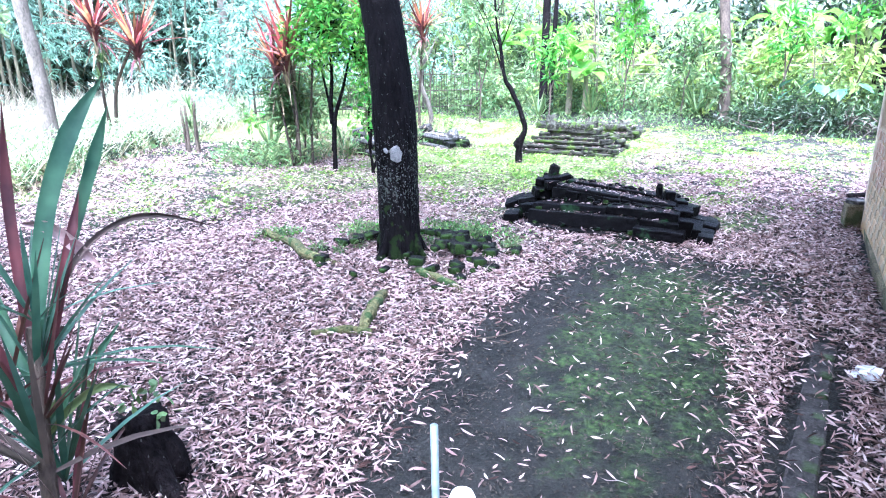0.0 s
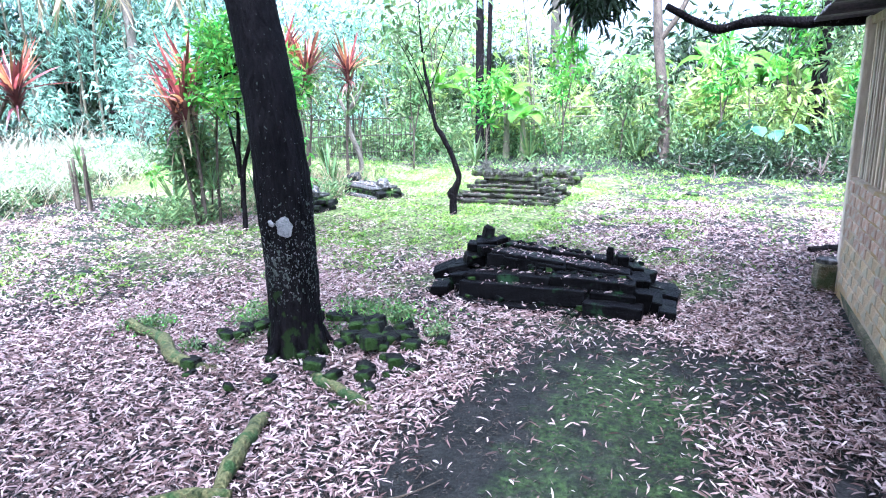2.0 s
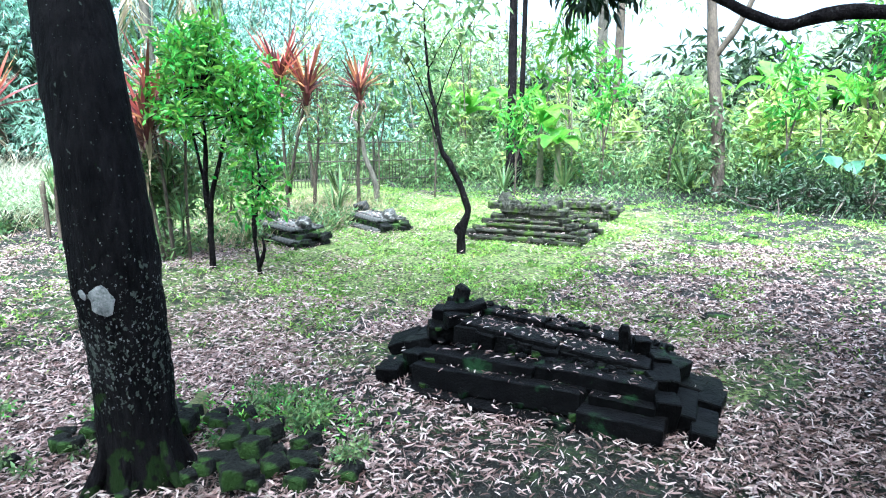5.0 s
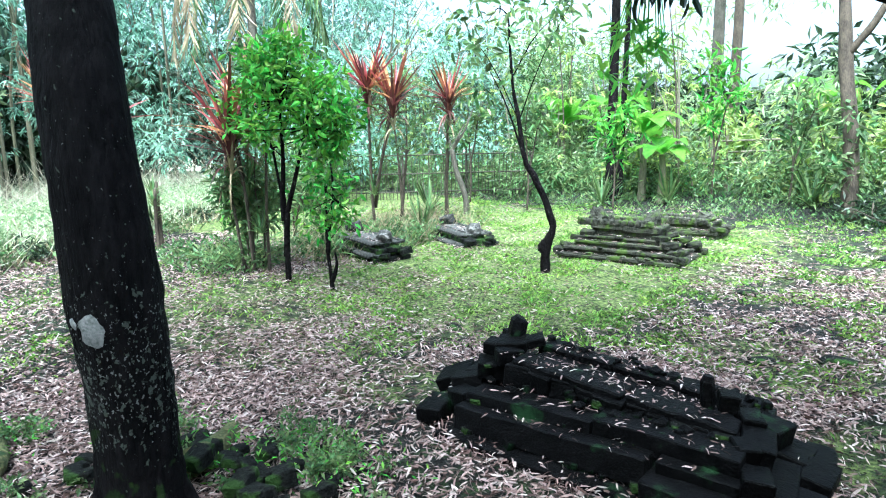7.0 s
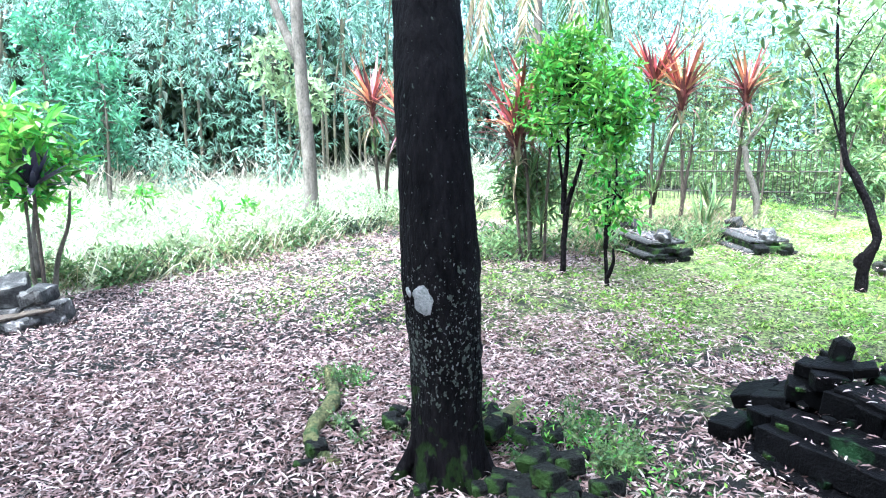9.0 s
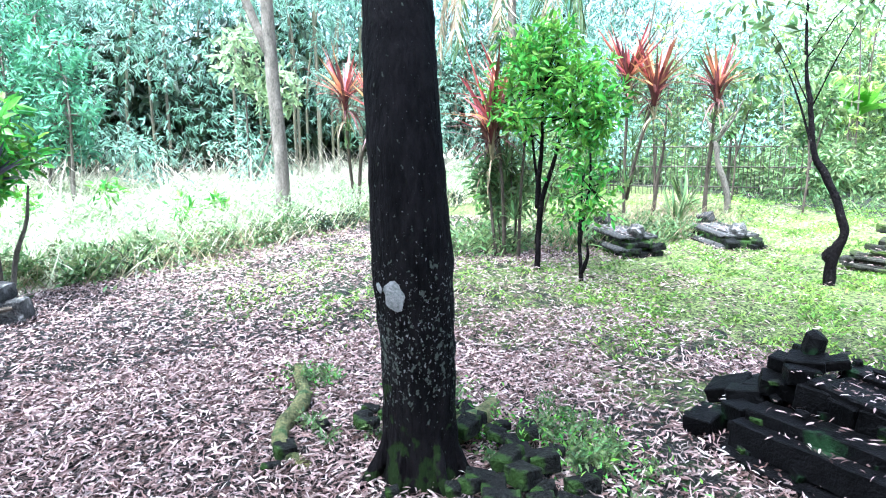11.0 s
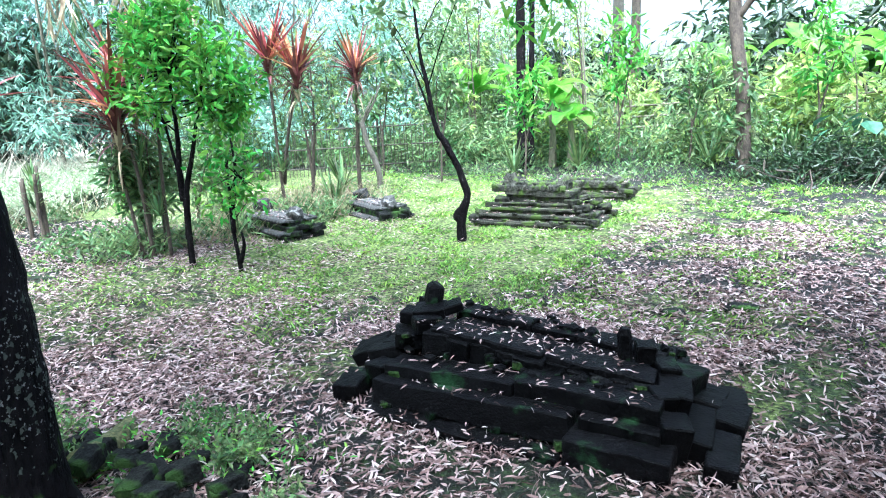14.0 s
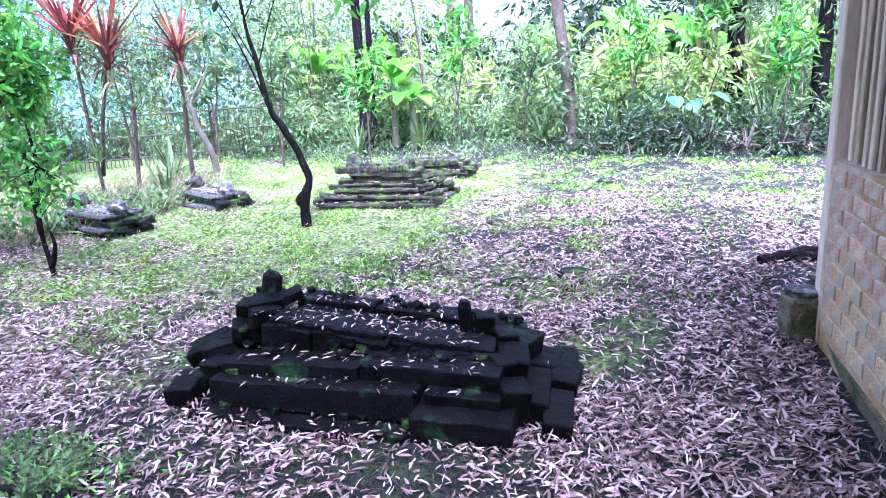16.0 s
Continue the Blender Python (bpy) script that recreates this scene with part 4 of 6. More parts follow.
def tiled_grave(place, turn, length, seed, label, sunk=0.0, pale=True):
    """A small grave of two stone courses with scalloped rims, a block at the head and a round stone at the foot."""
    local = np.random.default_rng(seed)
    ob = thing("grave", on_ground(*place, -sunk), label, "grave", "old stepped graves")
    ob.rotation_euler = (0, radians(1.5), radians(turn))
    for size, z in (((length + 0.06, 0.56, 0.1), 0.03), ((length - 0.06, 0.4, 0.1), 0.13), ((length - 0.2, 0.3, 0.1), 0.19)):
        part("core", slab(Geo(), size, pose(0, 0, z), 0.012, 0.008, 8, seed + z), MOSSY_STONE, ob)
    for width, z, run in ((0.56, 0.1, length + 0.06), (0.4, 0.24, length - 0.1)):
        for side in (-1, 1):
            x = -run / 2
            while x < run / 2 - 0.05:
                w = min(local.uniform(0.3, 0.5), run / 2 - x)
                part("rim_slab", slab(Geo(), (w - 0.008, 0.13, 0.03), pose(x + w / 2, side * (width / 2 - 0.07), z, side * local.uniform(2, 7), local.uniform(-1.5, 1.5), local.uniform(-2, 2)), 0.006, 0.006, 6, seed + x * 3), PALE_STONE, ob)
                x += w
            for nx in np.arange(-run / 2 + 0.04, run / 2 - 0.02, 0.082):
                if local.uniform() < 0.9:
                    stub = tube(Geo(), [(0, -0.05, 0.006), (0, 0.0, 0.004), (0, 0.05, -0.002), (0, 0.062, -0.008)], (0.024, 0.027, 0.026, 0.014), 8, 0.004, 20, nx)
                    part("scallop", stub, PALE_STONE if pale else GREY_STONE, ob, smooth=True).matrix_local = pose(nx, side * (width / 2 + 0.015), z - 0.002, 0, 0, 0 if side > 0 else 180)
    part("filling", slab(Geo(), (length - 0.3, 0.2, 0.04), pose(0, 0, 0.25), 0.012, 0.008, 8, seed), GREY_STONE, ob)
    head = slab(Geo(), (0.2, 0.17, 0.17), pose(0, 0, 0.06, 12, -16, 25), 0.018, 0.02, 3, seed + 5)
    part("headstone", head, PALE_STONE, ob).matrix_local = pose(-length / 2 + 0.06, 0.03, 0.26)
    part("footstone", rock(Geo(), (0.18, 0.16, 0.16), Matrix(), 0.25, seed + 2, 2), GREY_STONE, ob).matrix_local = pose(length / 2 - 0.16, 0.0, 0.31)
    for k in range(7):
        s_ = local.uniform(0.07, 0.13)
        side = -1 if k % 2 else 1
        part("end_stone", slab(Geo(), (s_ * 1.5, s_ * 1.2, s_ * 0.7), pose(side * (length / 2 + local.uniform(-0.08, 0.08)), local.uniform(-0.22, 0.22), 0.1 + local.uniform(0, 0.09), local.uniform(-14, 14), local.uniform(-14, 14), local.uniform(0, 180)), 0.014, 0.012, 2, seed + k), MOSSY_STONE, ob)
    rows = np.stack([local.uniform(-0.45, 0.45, 90) * length, local.uniform(-0.2, 0.2, 90), np.full(90, 0.275)], -1)
    a = local.uniform(0, 6.28, 90)
    fallen = part("leaf_litter", leaves(Geo(), rows, np.stack([np.cos(a), np.sin(a), 0 * a], -1), local.uniform(0.03, 0.06, 90), 0.011, "lance", 0.5), LITTER)
    fallen.matrix_world = Matrix.Translation(on_ground(*place, -sunk)) @ pose(0, 0, 0, 0, 1.5, turn)
    tagged(fallen, "dry narrow leaves fallen on the small grave", "leaf litter", kind="stuff")


build_black_grave()
grave((-4.2, 10.3), 4, ((1.65, 0.95, 0.09), (1.5, 0.8, 0.08), (1.28, 0.64, 0.08), (1.0, 0.5, 0.07), (0.92, 0.4, 0.15)), 2, WORN_STONE, 21, "stepped mossy stone grave with five courses", (0.13, 0.1, 0.15), (0.13, 0.1, 0.13), 0.5, 0.03, True)
tiled_grave((-7.15, 8.42), -12, 1.2, 33, "small grave with scalloped stone rims and a pale head block")
tiled_grave((-6.85, 10.0), -22, 1.2, 41, "low sunken grave with broken scalloped rims in weeds", 0.09, True)
grave((-4.3, 12.2), -2, ((1.3, 0.5, 0.14), (1.1, 0.4, 0.12)), 3, WORN_STONE, 55, "low grave of mossy grey stones behind the stepped one", None, (0.2, 0.16, 0.1), 1.0, 0.0, True)


# ---- the house wall ----
def build_house():
    LEAN_WALL = 4.3
    # along local -y runs the wall towards the walker's start; its face looks to local -x
    wall = thing("wall_house", (0.11, 6.58, 0), "low brick wall of a house with wooden slats above", "house wall", kind="structure")
    wall.rotation_euler = (0, 0, radians(LEAN_WALL))
    g = Geo()
    slab(g, (0.11, 8.6, 1.1), pose(0.06, -4.36, 0.385), 0, 0)
    part("mortar_bed", g, MORTAR, wall)
    g = Geo()
    slab(g, (6.0, 0.12, 2.1), pose(3.14, 0.0, 1.0), 0, 0)
    part("gable_wall", g, MORTAR, wall, "plastered side wall")
    # Unseen walls, added to keep daylight out from behind the slats.
    for size, at in (((0.12, 8.8, 2.3), (6.1, -4.4, 1.05)), ((6.0, 0.12, 2.3), (3.1, -8.75, 1.05))):
        part("unseen_rear_wall", slab(Geo(), size, pose(*at), 0, 0), MORTAR, wall, "unseen plain plastered wall that keeps the interior dark")
    g = Geo()
    slab(g, (0.1, 8.6, 0.34), pose(0.045, -4.36, -0.08), 0.02, 0.02, 6)
    part("footing", g, CONCRETE, wall, "rough mossy cement footing")
    g = Geo()
    slab(g, (0.1, 0.1, 2.15), pose(0.049, 0.012, 1.02), 0.003, 0.008, 2)
    part("corner_post", g, POST, wall, "pale corner post")
    g = Geo()
    slab(g, (0.09, 8.6, 0.06), pose(0.06, -4.36, 2.06), 0.003, 0.008, 2)
    part("top_rail", g, SLAT, wall)
    # Dark sheet put in for the unlit room seen between the slats.
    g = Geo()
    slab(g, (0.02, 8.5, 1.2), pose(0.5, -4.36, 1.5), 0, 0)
    part("dark_backing", g, BARK, wall, "dark sheet that stands for the unlit interior behind the slats")
    widths = np.random.default_rng(8)
    y = -0.1
    while y > -8.5:
        w = widths.uniform(0.032, 0.05)
        g = Geo()
        slab(g, (0.02, w, 1.13), pose(0.05 + widths.uniform(-0.004, 0.004), y - w / 2, 1.485, widths.uniform(-0.5, 0.5)), 0.002, 0.004, 2, y)
        part("slat", g, SLAT, wall)
        y -= w + widths.uniform(0.05, 0.075)
    roof = thing("roof", (0.11, 6.58, 0), "dark corrugated roof sheet over the house eave", "roof", kind="structure")
    roof.rotation_euler = (0, 0, radians(LEAN_WALL))
    ys = np.linspace(-9, 0.55, 240)
    xs = np.linspace(-0.3, 6, 4)
    top = np.array([(x, yy, 2.14 + 0.06 * (x + 0.3) + 0.018 * math.sin(yy * 2 * math.pi / 0.076)) for x in xs for yy in ys])
    under = top - (0, 0, 0.006)
    n = len(ys)
    i, j = np.meshgrid(np.arange(3), np.arange(n - 1), indexing="ij")
    q = np.stack([i * n + j, (i + 1) * n + j, (i + 1) * n + j + 1, i * n + j + 1], -1).reshape(-1, 4)
    part("corrugated_sheet", Geo().add(top, q).add(under, q[:, ::-1]), SHEET, roof)
    part("eave_pole", tube(Geo(), bent([(0.3, 0.45, 2.13), (-0.35, 0.5, 2.13), (-0.75, 0.5, 2.17), (-1.0, 0.55, 2.12), (-1.2, 0.55, 2.2), (-1.45, 0.6, 2.36)], 5), (0.04, 0.045, 0.04, 0.035, 0.03), 8, 0.02, 6), BARK, roof, smooth=True)
    block = tagged(part("concrete_block", slab(Geo(), (0.14, 0.15, 0.24), Matrix(), 0.008, 0.012, 1), CONCRETE), "square mossy concrete block beside the house corner", "block")
    block.matrix_world = pose(0.03, 6.6, 0.1, 0, 0, 14)
    cap = tagged(part("stone", rock(Geo(), (0.14, 0.12, 0.05), Matrix(), 0.2, 2), GREY_STONE), "flat grey stone lying on the concrete block", "stone")
    cap.location = (0.045, 6.62, 0.238)


build_house()


# ---- plants of the yard ----
def twigs(geo, start, ends, r0, seed=0):
    for k, e in enumerate(ends):
        e = np.asarray(e, float)
        mid = (np.asarray(start) + e) / 2 + rng.normal(0, 0.05, 3)
        tube(geo, bent([start, mid, e], 4), (r0, r0 * 0.7, r0 * 0.3), 5, 0.004, 9, seed + k)
    return geo


def leafy_shrub(name, place, stems, crown, leaf, mat, count, per, label, category, bark=BROWN_BARK, r0=0.03, group="", bare=0.0):
    """A small tree: stems that rise from the base, side twigs, and sprays of leaves on the twig ends."""
    base = on_ground(*place)
    ob = thing(name, base, label, category, group)
    for k, s in enumerate(stems):
        part("trunk", tube(Geo(), bent(s, 5), (r0, r0 * 0.8, r0 * 0.6, r0 * 0.35), 8, 0.006, 10, k), bark, ob, smooth=True)
    lobes = crown if isinstance(crown, list) else [crown]
    c = np.concatenate([ball(count // len(lobes), centre, size, 0.15)[0] for centre, size in lobes])
    c = c[c[:, 2] > bare]
    twig = Geo()
    tops = [np.asarray(s[-1]) for s in stems] + [np.asarray(s[-2]) for s in stems]
    for k, p in enumerate(c[::3]):
        tube(twig, bent([min(tops, key=lambda t: np.linalg.norm(t - p)), p * 0.97], 3), (r0 * 0.28, 0.003), 4)
    tagged(part("twig", twig, bark, ob), kind="stuff")
    g = Geo()
    clumps(g, c, per, 0.17, leaf[0], leaf[1], "oval", 0.1)
    part("crown", g, mat, ob)
    return ob


def straps(geo, centre, n, length, width, spread=1.0, droop=0.35, low=0.0):
    """A rosette of long arching strap leaves."""
    for _ in range(n):
        a, e = rng.uniform(0, 2 * np.pi), rng.uniform(low, 1)
        out = np.array((math.cos(a), math.sin(a), 0))
        size = length * rng.uniform(0.65, 1.1)
        t = np.linspace(0, 1, 5)[:, None]
        rise = math.sin(e * 1.45)
        line = np.asarray(centre) + size * (t * out * spread * (1.15 - rise * 0.8) + (t * (0.25 + rise) - droop * (1.1 - rise) * t * t) * np.array((0, 0, 1)))
        side = np.array((-math.sin(a), math.cos(a), 0)) + rng.normal(0, 0.15, 3)
        w = width * rng.uniform(0.7, 1.2) * np.array([0.5, 1, 0.95, 0.65, 0.06])[:, None] / 2
        fold = np.array((0, 0, 0.25)) * w
        v = np.concatenate([line - side * w + fold, line, line + side * w + fold])
        q = [(i, i + 1, i + 6, i + 5) for i in range(4)] + [(i + 5, i + 6, i + 11, i + 10) for i in range(4)]
        geo.add(v, q)
    return geo


def cordyline(place, stems, heads, mat, label, under=None, length=0.6, width=0.045, n=46, thick=0.022):
    base = on_ground(*place)
    ob = thing("cordyline", base, label, "shrub", "cordylines of the yard")
    for k, s in enumerate(stems):
        part("stem", tube(Geo(), bent(s, 5), (thick, thick * 0.85, thick * 0.7), 7, 0.005, 14, k), BROWN_BARK, ob, smooth=True)
    for h in heads:
        part("leaf_rosette", straps(Geo(), h, int(n * 0.5) + 4, length, width * 1.2, 1.35, 0.3, 0.1), mat, ob)
        part("inner_leaves", straps(Geo(), np.asarray(h) - (0, 0, 0.08), int(n * 0.3), length * 0.85, width * 1.1, 1.3, 0.35, 0.1), PLUM_LEAF, ob, "dark plum leaves")
        part("old_leaves", straps(Geo(), np.asarray(h) - (0, 0, 0.24), n // 2 + 8, length * 0.75, width * 0.9, 0.9, 0.9), PLUM_LEAF, ob, "dull hanging older leaves")
        tagged(part("dead_skirt", straps(Geo(), np.asarray(h) - (0, 0, 0.42), 14, length * 0.6, width * 0.8, 0.7, 1.3), DRY_STRAP, ob, "dry pale hanging leaves"), kind="stuff")
    if under is not None:
        for h in under:
            part("side_leaves", straps(Geo(), h, 26, 0.3, 0.024, 1.0, 0.35), GREEN, ob, "narrow green side leaves")
    return ob


# the crooked sapling in the middle of the yard
def build_sapling():
    r = np.array((0.924, 0.381, 0))
    up = np.array((0, 0, 1.0))
    line = [(k * r + z * up) for k, z in ((0, -0.05), (0, 0.2), (0.03, 0.38), (0.085, 0.55), (0.0, 0.85), (-0.14, 1.15), (-0.25, 1.35), (-0.32, 1.8), (-0.40, 2.3), (-0.44, 3.0))]
    ob = thing("sapling", on_ground(-4.64, 9.05), "thin crooked dark sapling with sparse leaves on moss", "tree")
    part("trunk", tube(Geo(), bent(line, 5), (0.06, 0.055, 0.06, 0.045, 0.04, 0.04, 0.03, 0.025, 0.02, 0.01), 9, 0.012, 9), BARK, ob, smooth=True)
    part("stub", rock(Geo(), (0.11, 0.1, 0.16), pose(-0.015, -0.01, 0.31), 0.3, 4), BARK, ob)
    ends = []
    for e in ((-0.75, 0.1, 2.5), (-0.6, -0.3, 2.9), (-1.0, 0.2, 2.9), (0.1, 0.2, 3.0), (-0.3, 0.5, 3.2), (0.3, -0.2, 3.0)):
        e = e[0] * r + e[1] * np.array((-0.381, 0.924, 0)) + e[2] * up
        ends.append(e)
        root = line[6] if len(ends) < 2 else line[7 + len(ends) % 3]
        part("limb", tube(Geo(), bent([root, (root + e) / 2 + (0, 0, 0.1), e], 5), (0.016, 0.01, 0.004) if len(ends) < 2 else (0.009, 0.006, 0.003), 6, 0.008, 7), BARK, ob, smooth=True)
    g = Geo()
    for e in ends:
        c, _ = ball(9, e, (0.5, 0.5, 0.4))
        clumps(g, c, 6, 0.18, 0.15, 0.055, "oval", 0.4)
    part("crown", g, GREEN, ob)


build_sapling()
leafy_shrub("shrub_tree", (-6.47, 6.65), [[(0, 0, -0.05), (0.02, 0, 0.4), (-0.02, 0.02, 0.8), (-0.15, 0, 1.5)], [(0, 0, 0.3), (0.05, 0.02, 0.8), (0.2, 0.05, 1.2), (0.35, 0.1, 1.7)], [(0, 0, 0.7), (0.0, 0, 1.0), (0.05, 0, 1.4), (0.05, 0, 2.0)]],
            [((0.1, 0.05, 2.2), (0.55, 0.55, 0.34)), ((0.5, 0.2, 1.9), (0.4, 0.4, 0.42)), ((-0.38, -0.1, 1.95), (0.36, 0.36, 0.4)), ((0.1, 0.0, 1.85), (0.55, 0.55, 0.4)), ((0.55, 0.25, 1.6), (0.26, 0.26, 0.3)), ((-0.05, 0.0, 2.5), (0.36, 0.36, 0.18)), ((0.1, 0.05, 2.15), (0.6, 0.6, 0.36))], (0.12, 0.04), BRIGHT, 200, 15, "bright green leafy small tree on dark stems", "tree", BARK, 0.038, bare=0.95)
leafy_shrub("shrub", (-5.85, 6.8), [[(0, 0, -0.05), (-0.02, 0, 0.18), (-0.06, 0, 0.5), (-0.02, 0, 1.1)], [(0, 0, 0.1), (0.06, 0, 0.2), (0.09, 0, 0.3), (0.08, 0, 0.42)], [(-0.05, 0, 0.4), (0.0, 0, 0.7), (0.1, 0, 1.0), (0.08, 0, 1.35)]],
            ((0.0, 0, 0.98), (0.3, 0.3, 0.45)), (0.1, 0.04), BRIGHT, 46, 9, "thin young shrub with a cut stem stump", "shrub", BARK, 0.028)
cordyline((-7.24, 6.66), [[(0.1, -0.05, -0.05), (0.14, -0.1, 0.8), (0.22, -0.22, 1.6)], [(-0.05, 0.05, -0.05), (0.0, 0, 0.7), (-0.12, -0.05, 1.4)], [(0.2, 0.1, -0.05), (0.26, 0.08, 0.8), (0.42, 0.05, 1.7)], [(0, -0.1, 0), (-0.1, -0.12, 0.6), (-0.25, -0.1, 1.2)]],
          [(0.22, -0.3, 1.62), (-0.22, -0.1, 1.5), (0.05, 0.0, 1.85)], RED_LEAF, "tall cordyline with red and plum strap leaves on many stems", [(0, 0, 0.9), (0.2, -0.1, 1.1), (-0.2, -0.1, 0.95), (0.1, 0.1, 0.6), (0.25, 0, 0.5)], 0.7, 0.04, 40)
cordyline((-10.9, 5.75), [[(-0.4, 0.3, -0.1), (-0.3, 0.15, 0.8), (0.0, 0, 2.0)], [(-0.35, 0.3, 0.3), (-0.1, 0.3, 1.1), (0.45, 0.35, 1.75)]], [(0.0, 0, 2.05), (0.5, 0.4, 1.75)], RED_LEAF, "tall cordyline with coral red leaves at the field's edge", [(-0.2, 0.1, 1.2), (0, 0.05, 1.5)], 0.72, 0.042, 70, 0.035)
cordyline((-8.15, 9.4), [[(0.0, 0.0, -0.1), (0.05, -0.1, 0.8), (0.22, -0.25, 2.3)], [(0.0, 0, 0.5), (0.3, -0.1, 1.2), (0.62, -0.1, 2.1)]], [(0.22, -0.25, 2.3), (0.62, -0.1, 2.12)], RED_LEAF, "tall cordyline with two heads of orange red leaves", [(0.2, -0.1, 1.3), (0.1, -0.1, 0.7)], 0.7, 0.04, 70, 0.03)
cordyline((-8.0, 10.9), [[(0.0, 0.0, -0.1), (0.02, 0, 0.7), (0.18, -0.1, 1.6), (0.24, -0.12, 2.15)], [(0.0, 0.05, 0), (-0.05, 0.1, 0.7), (0.1, 0, 1.3)]], [(0.24, -0.12, 2.15)], RED_LEAF, "slim cordyline with a crimson leaf head", [(0.15, -0.08, 1.6), (0.1, -0.05, 1.3)], 0.66, 0.04, 64, 0.028)
leafy_shrub("shrub_tree", (-8.4, 10.2), [[(0, 0, -0.05), (0.02, 0, 0.5), (-0.05, 0.02, 1.1), (-0.12, 0, 1.9)], [(0, 0, 0.2), (0.06, 0.02, 0.8), (0.12, 0.05, 1.3), (0.1, 0.1, 2.2)]],
            ((0.0, 0.02, 1.95), (0.6, 0.6, 0.85)), (0.11, 0.035), GREEN, 64, 14, "slender green leafy shrub on two stems", "tree", BROWN_BARK, 0.035, bare=1.2)
leafy_shrub("shrub", (-8.7, 8.2), [[(0, 0, -0.05), (0.02, 0, 0.3), (-0.1, 0.02, 0.7), (-0.2, 0, 1.1)], [(0, 0, 0.1), (0.1, 0.02, 0.4), (0.2, 0.05, 0.7), (0.3, 0.1, 1.0)]],
            ((0.0, 0.02, 0.7), (0.5, 0.5, 0.5)), (0.12, 0.035), GREEN, 60, 12, "low green shrub among weeds", "shrub", BROWN_BARK, 0.02)
cordyline((-9.6, 6.45), [[(0.12, 0, -0.1), (0.12, 0, 0.4), (0.18, 0, 0.85)], [(0, 0.1, -0.1), (0, 0.1, 0.4), (-0.04, 0.12, 0.95)], [(-0.1, -0.05, -0.1), (-0.12, -0.05, 0.4), (-0.16, -0.05, 0.75)], [(0.02, -0.1, -0.1), (0.04, -0.1, 0.4), (0.05, -0.1, 0.8)]],
          [], PLUM_LEAF, "cut back shrub with bare upright stalks", [(0.1, 0, 0.6), (-0.05, 0.05, 0.75), (0, 0, 0.4)], thick=0.03)
leafy_shrub("shrub", (-7.45, 6.75), [[(0, 0, -0.05), (0.1, 0, 0.4), (0.05, 0.02, 0.9), (0.1, 0, 1.3)], [(0, 0, 0.0), (-0.1, 0.02, 0.4), (-0.2, 0.05, 0.8), (-0.3, 0.1, 1.2)], [(0.1, 0.1, -0.05), (0.2, 0.1, 0.5), (0.22, 0, 1.0), (0.3, 0, 1.5)]],
            ((0.0, 0.05, 0.95), (0.40, 0.40, 0.5)), (0.15, 0.04), GREEN, 90, 12, "bushy green shrub round the cordyline's stems", "shrub", BROWN_BARK, 0.016, bare=0.4)
leafy_shrub("shrub", (-9.2, 9.0), [[(0, 0, -0.05), (0.1, 0, 0.4), (0.05, 0.02, 0.9), (0.1, 0, 1.5)], [(0, 0, 0.0), (-0.1, 0.02, 0.4), (-0.2, 0.05, 0.8), (-0.3, 0.1, 1.4)]],
            ((0.0, 0.0, 1.2), (0.7, 0.7, 0.8)), (0.14, 0.04), GREEN, 110, 13, "tall green shrub in weeds behind the graves", "shrub", BROWN_BARK, 0.02, bare=0.4)
for k, (x, y, h) in enumerate(((-9.9, 2.2, 0.75), (-9.4, 3.1, 0.45), (-9.9, 3.6, 0.5), (-10.3, 1.2, 0.6), (-9.2, 7.4, 0.5))):
    leafy_shrub("seedling", (x, y), [[(0, 0, -0.05), (0.01, 0, h * 0.3), (-0.02, 0.01, h * 0.6), (0, 0, h)]], ((0, 0, h), (0.1, 0.1, 0.14)), (0.14, 0.04), BRIGHT, 9, 6, "young green seedling at the field's edge", "seedling", BROWN_BARK, 0.008, "seedlings of the field")
# dead white forked trunk
dead = thing("dead_tree", on_ground(-8.35, 11.8), "bare bleached crooked dead trunk in weeds", "tree")
part("trunk", tube(Geo(), bent([(0.05, 0, -0.1), (0.02, 0, 0.35), (-0.14, -0.06, 0.8), (-0.2, -0.1, 1.2), (-0.32, -0.14, 1.55)], 5), (0.06, 0.055, 0.05, 0.05, 0.03), 9, 0.02, 6), PALE_BARK, dead, smooth=True)
part("limb", twigs(Geo(), (-0.2, -0.1, 1.2), [(0.05, 0, 1.7), (0.2, 0.05, 1.95), (-0.45, -0.2, 1.9)], 0.03), PALE_BARK, dead)


# pale tree at the field's edge
def slim_tree(name, place, lines, radii, bark, label, crown=(), mat=GREEN, leaf=(0.16, 0.05), per=14, sides=10):
    ob = thing(name, on_ground(*place), label, "tree")
    for k, (line, r) in enumerate(zip(lines, radii)):
        part("trunk" if k == 0 else "limb", tube(Geo(), bent(line, 5), r, sides, 0.012, 6, k), bark, ob, smooth=True)
    if crown:
        g = Geo()
        for centre, size, n in crown:
            c, _ = ball(n, centre, size, 0.2)
            clumps(g, c, per, 0.3, leaf[0], leaf[1], "kite", 0.5)
        part("crown", g, mat, ob)
    return ob


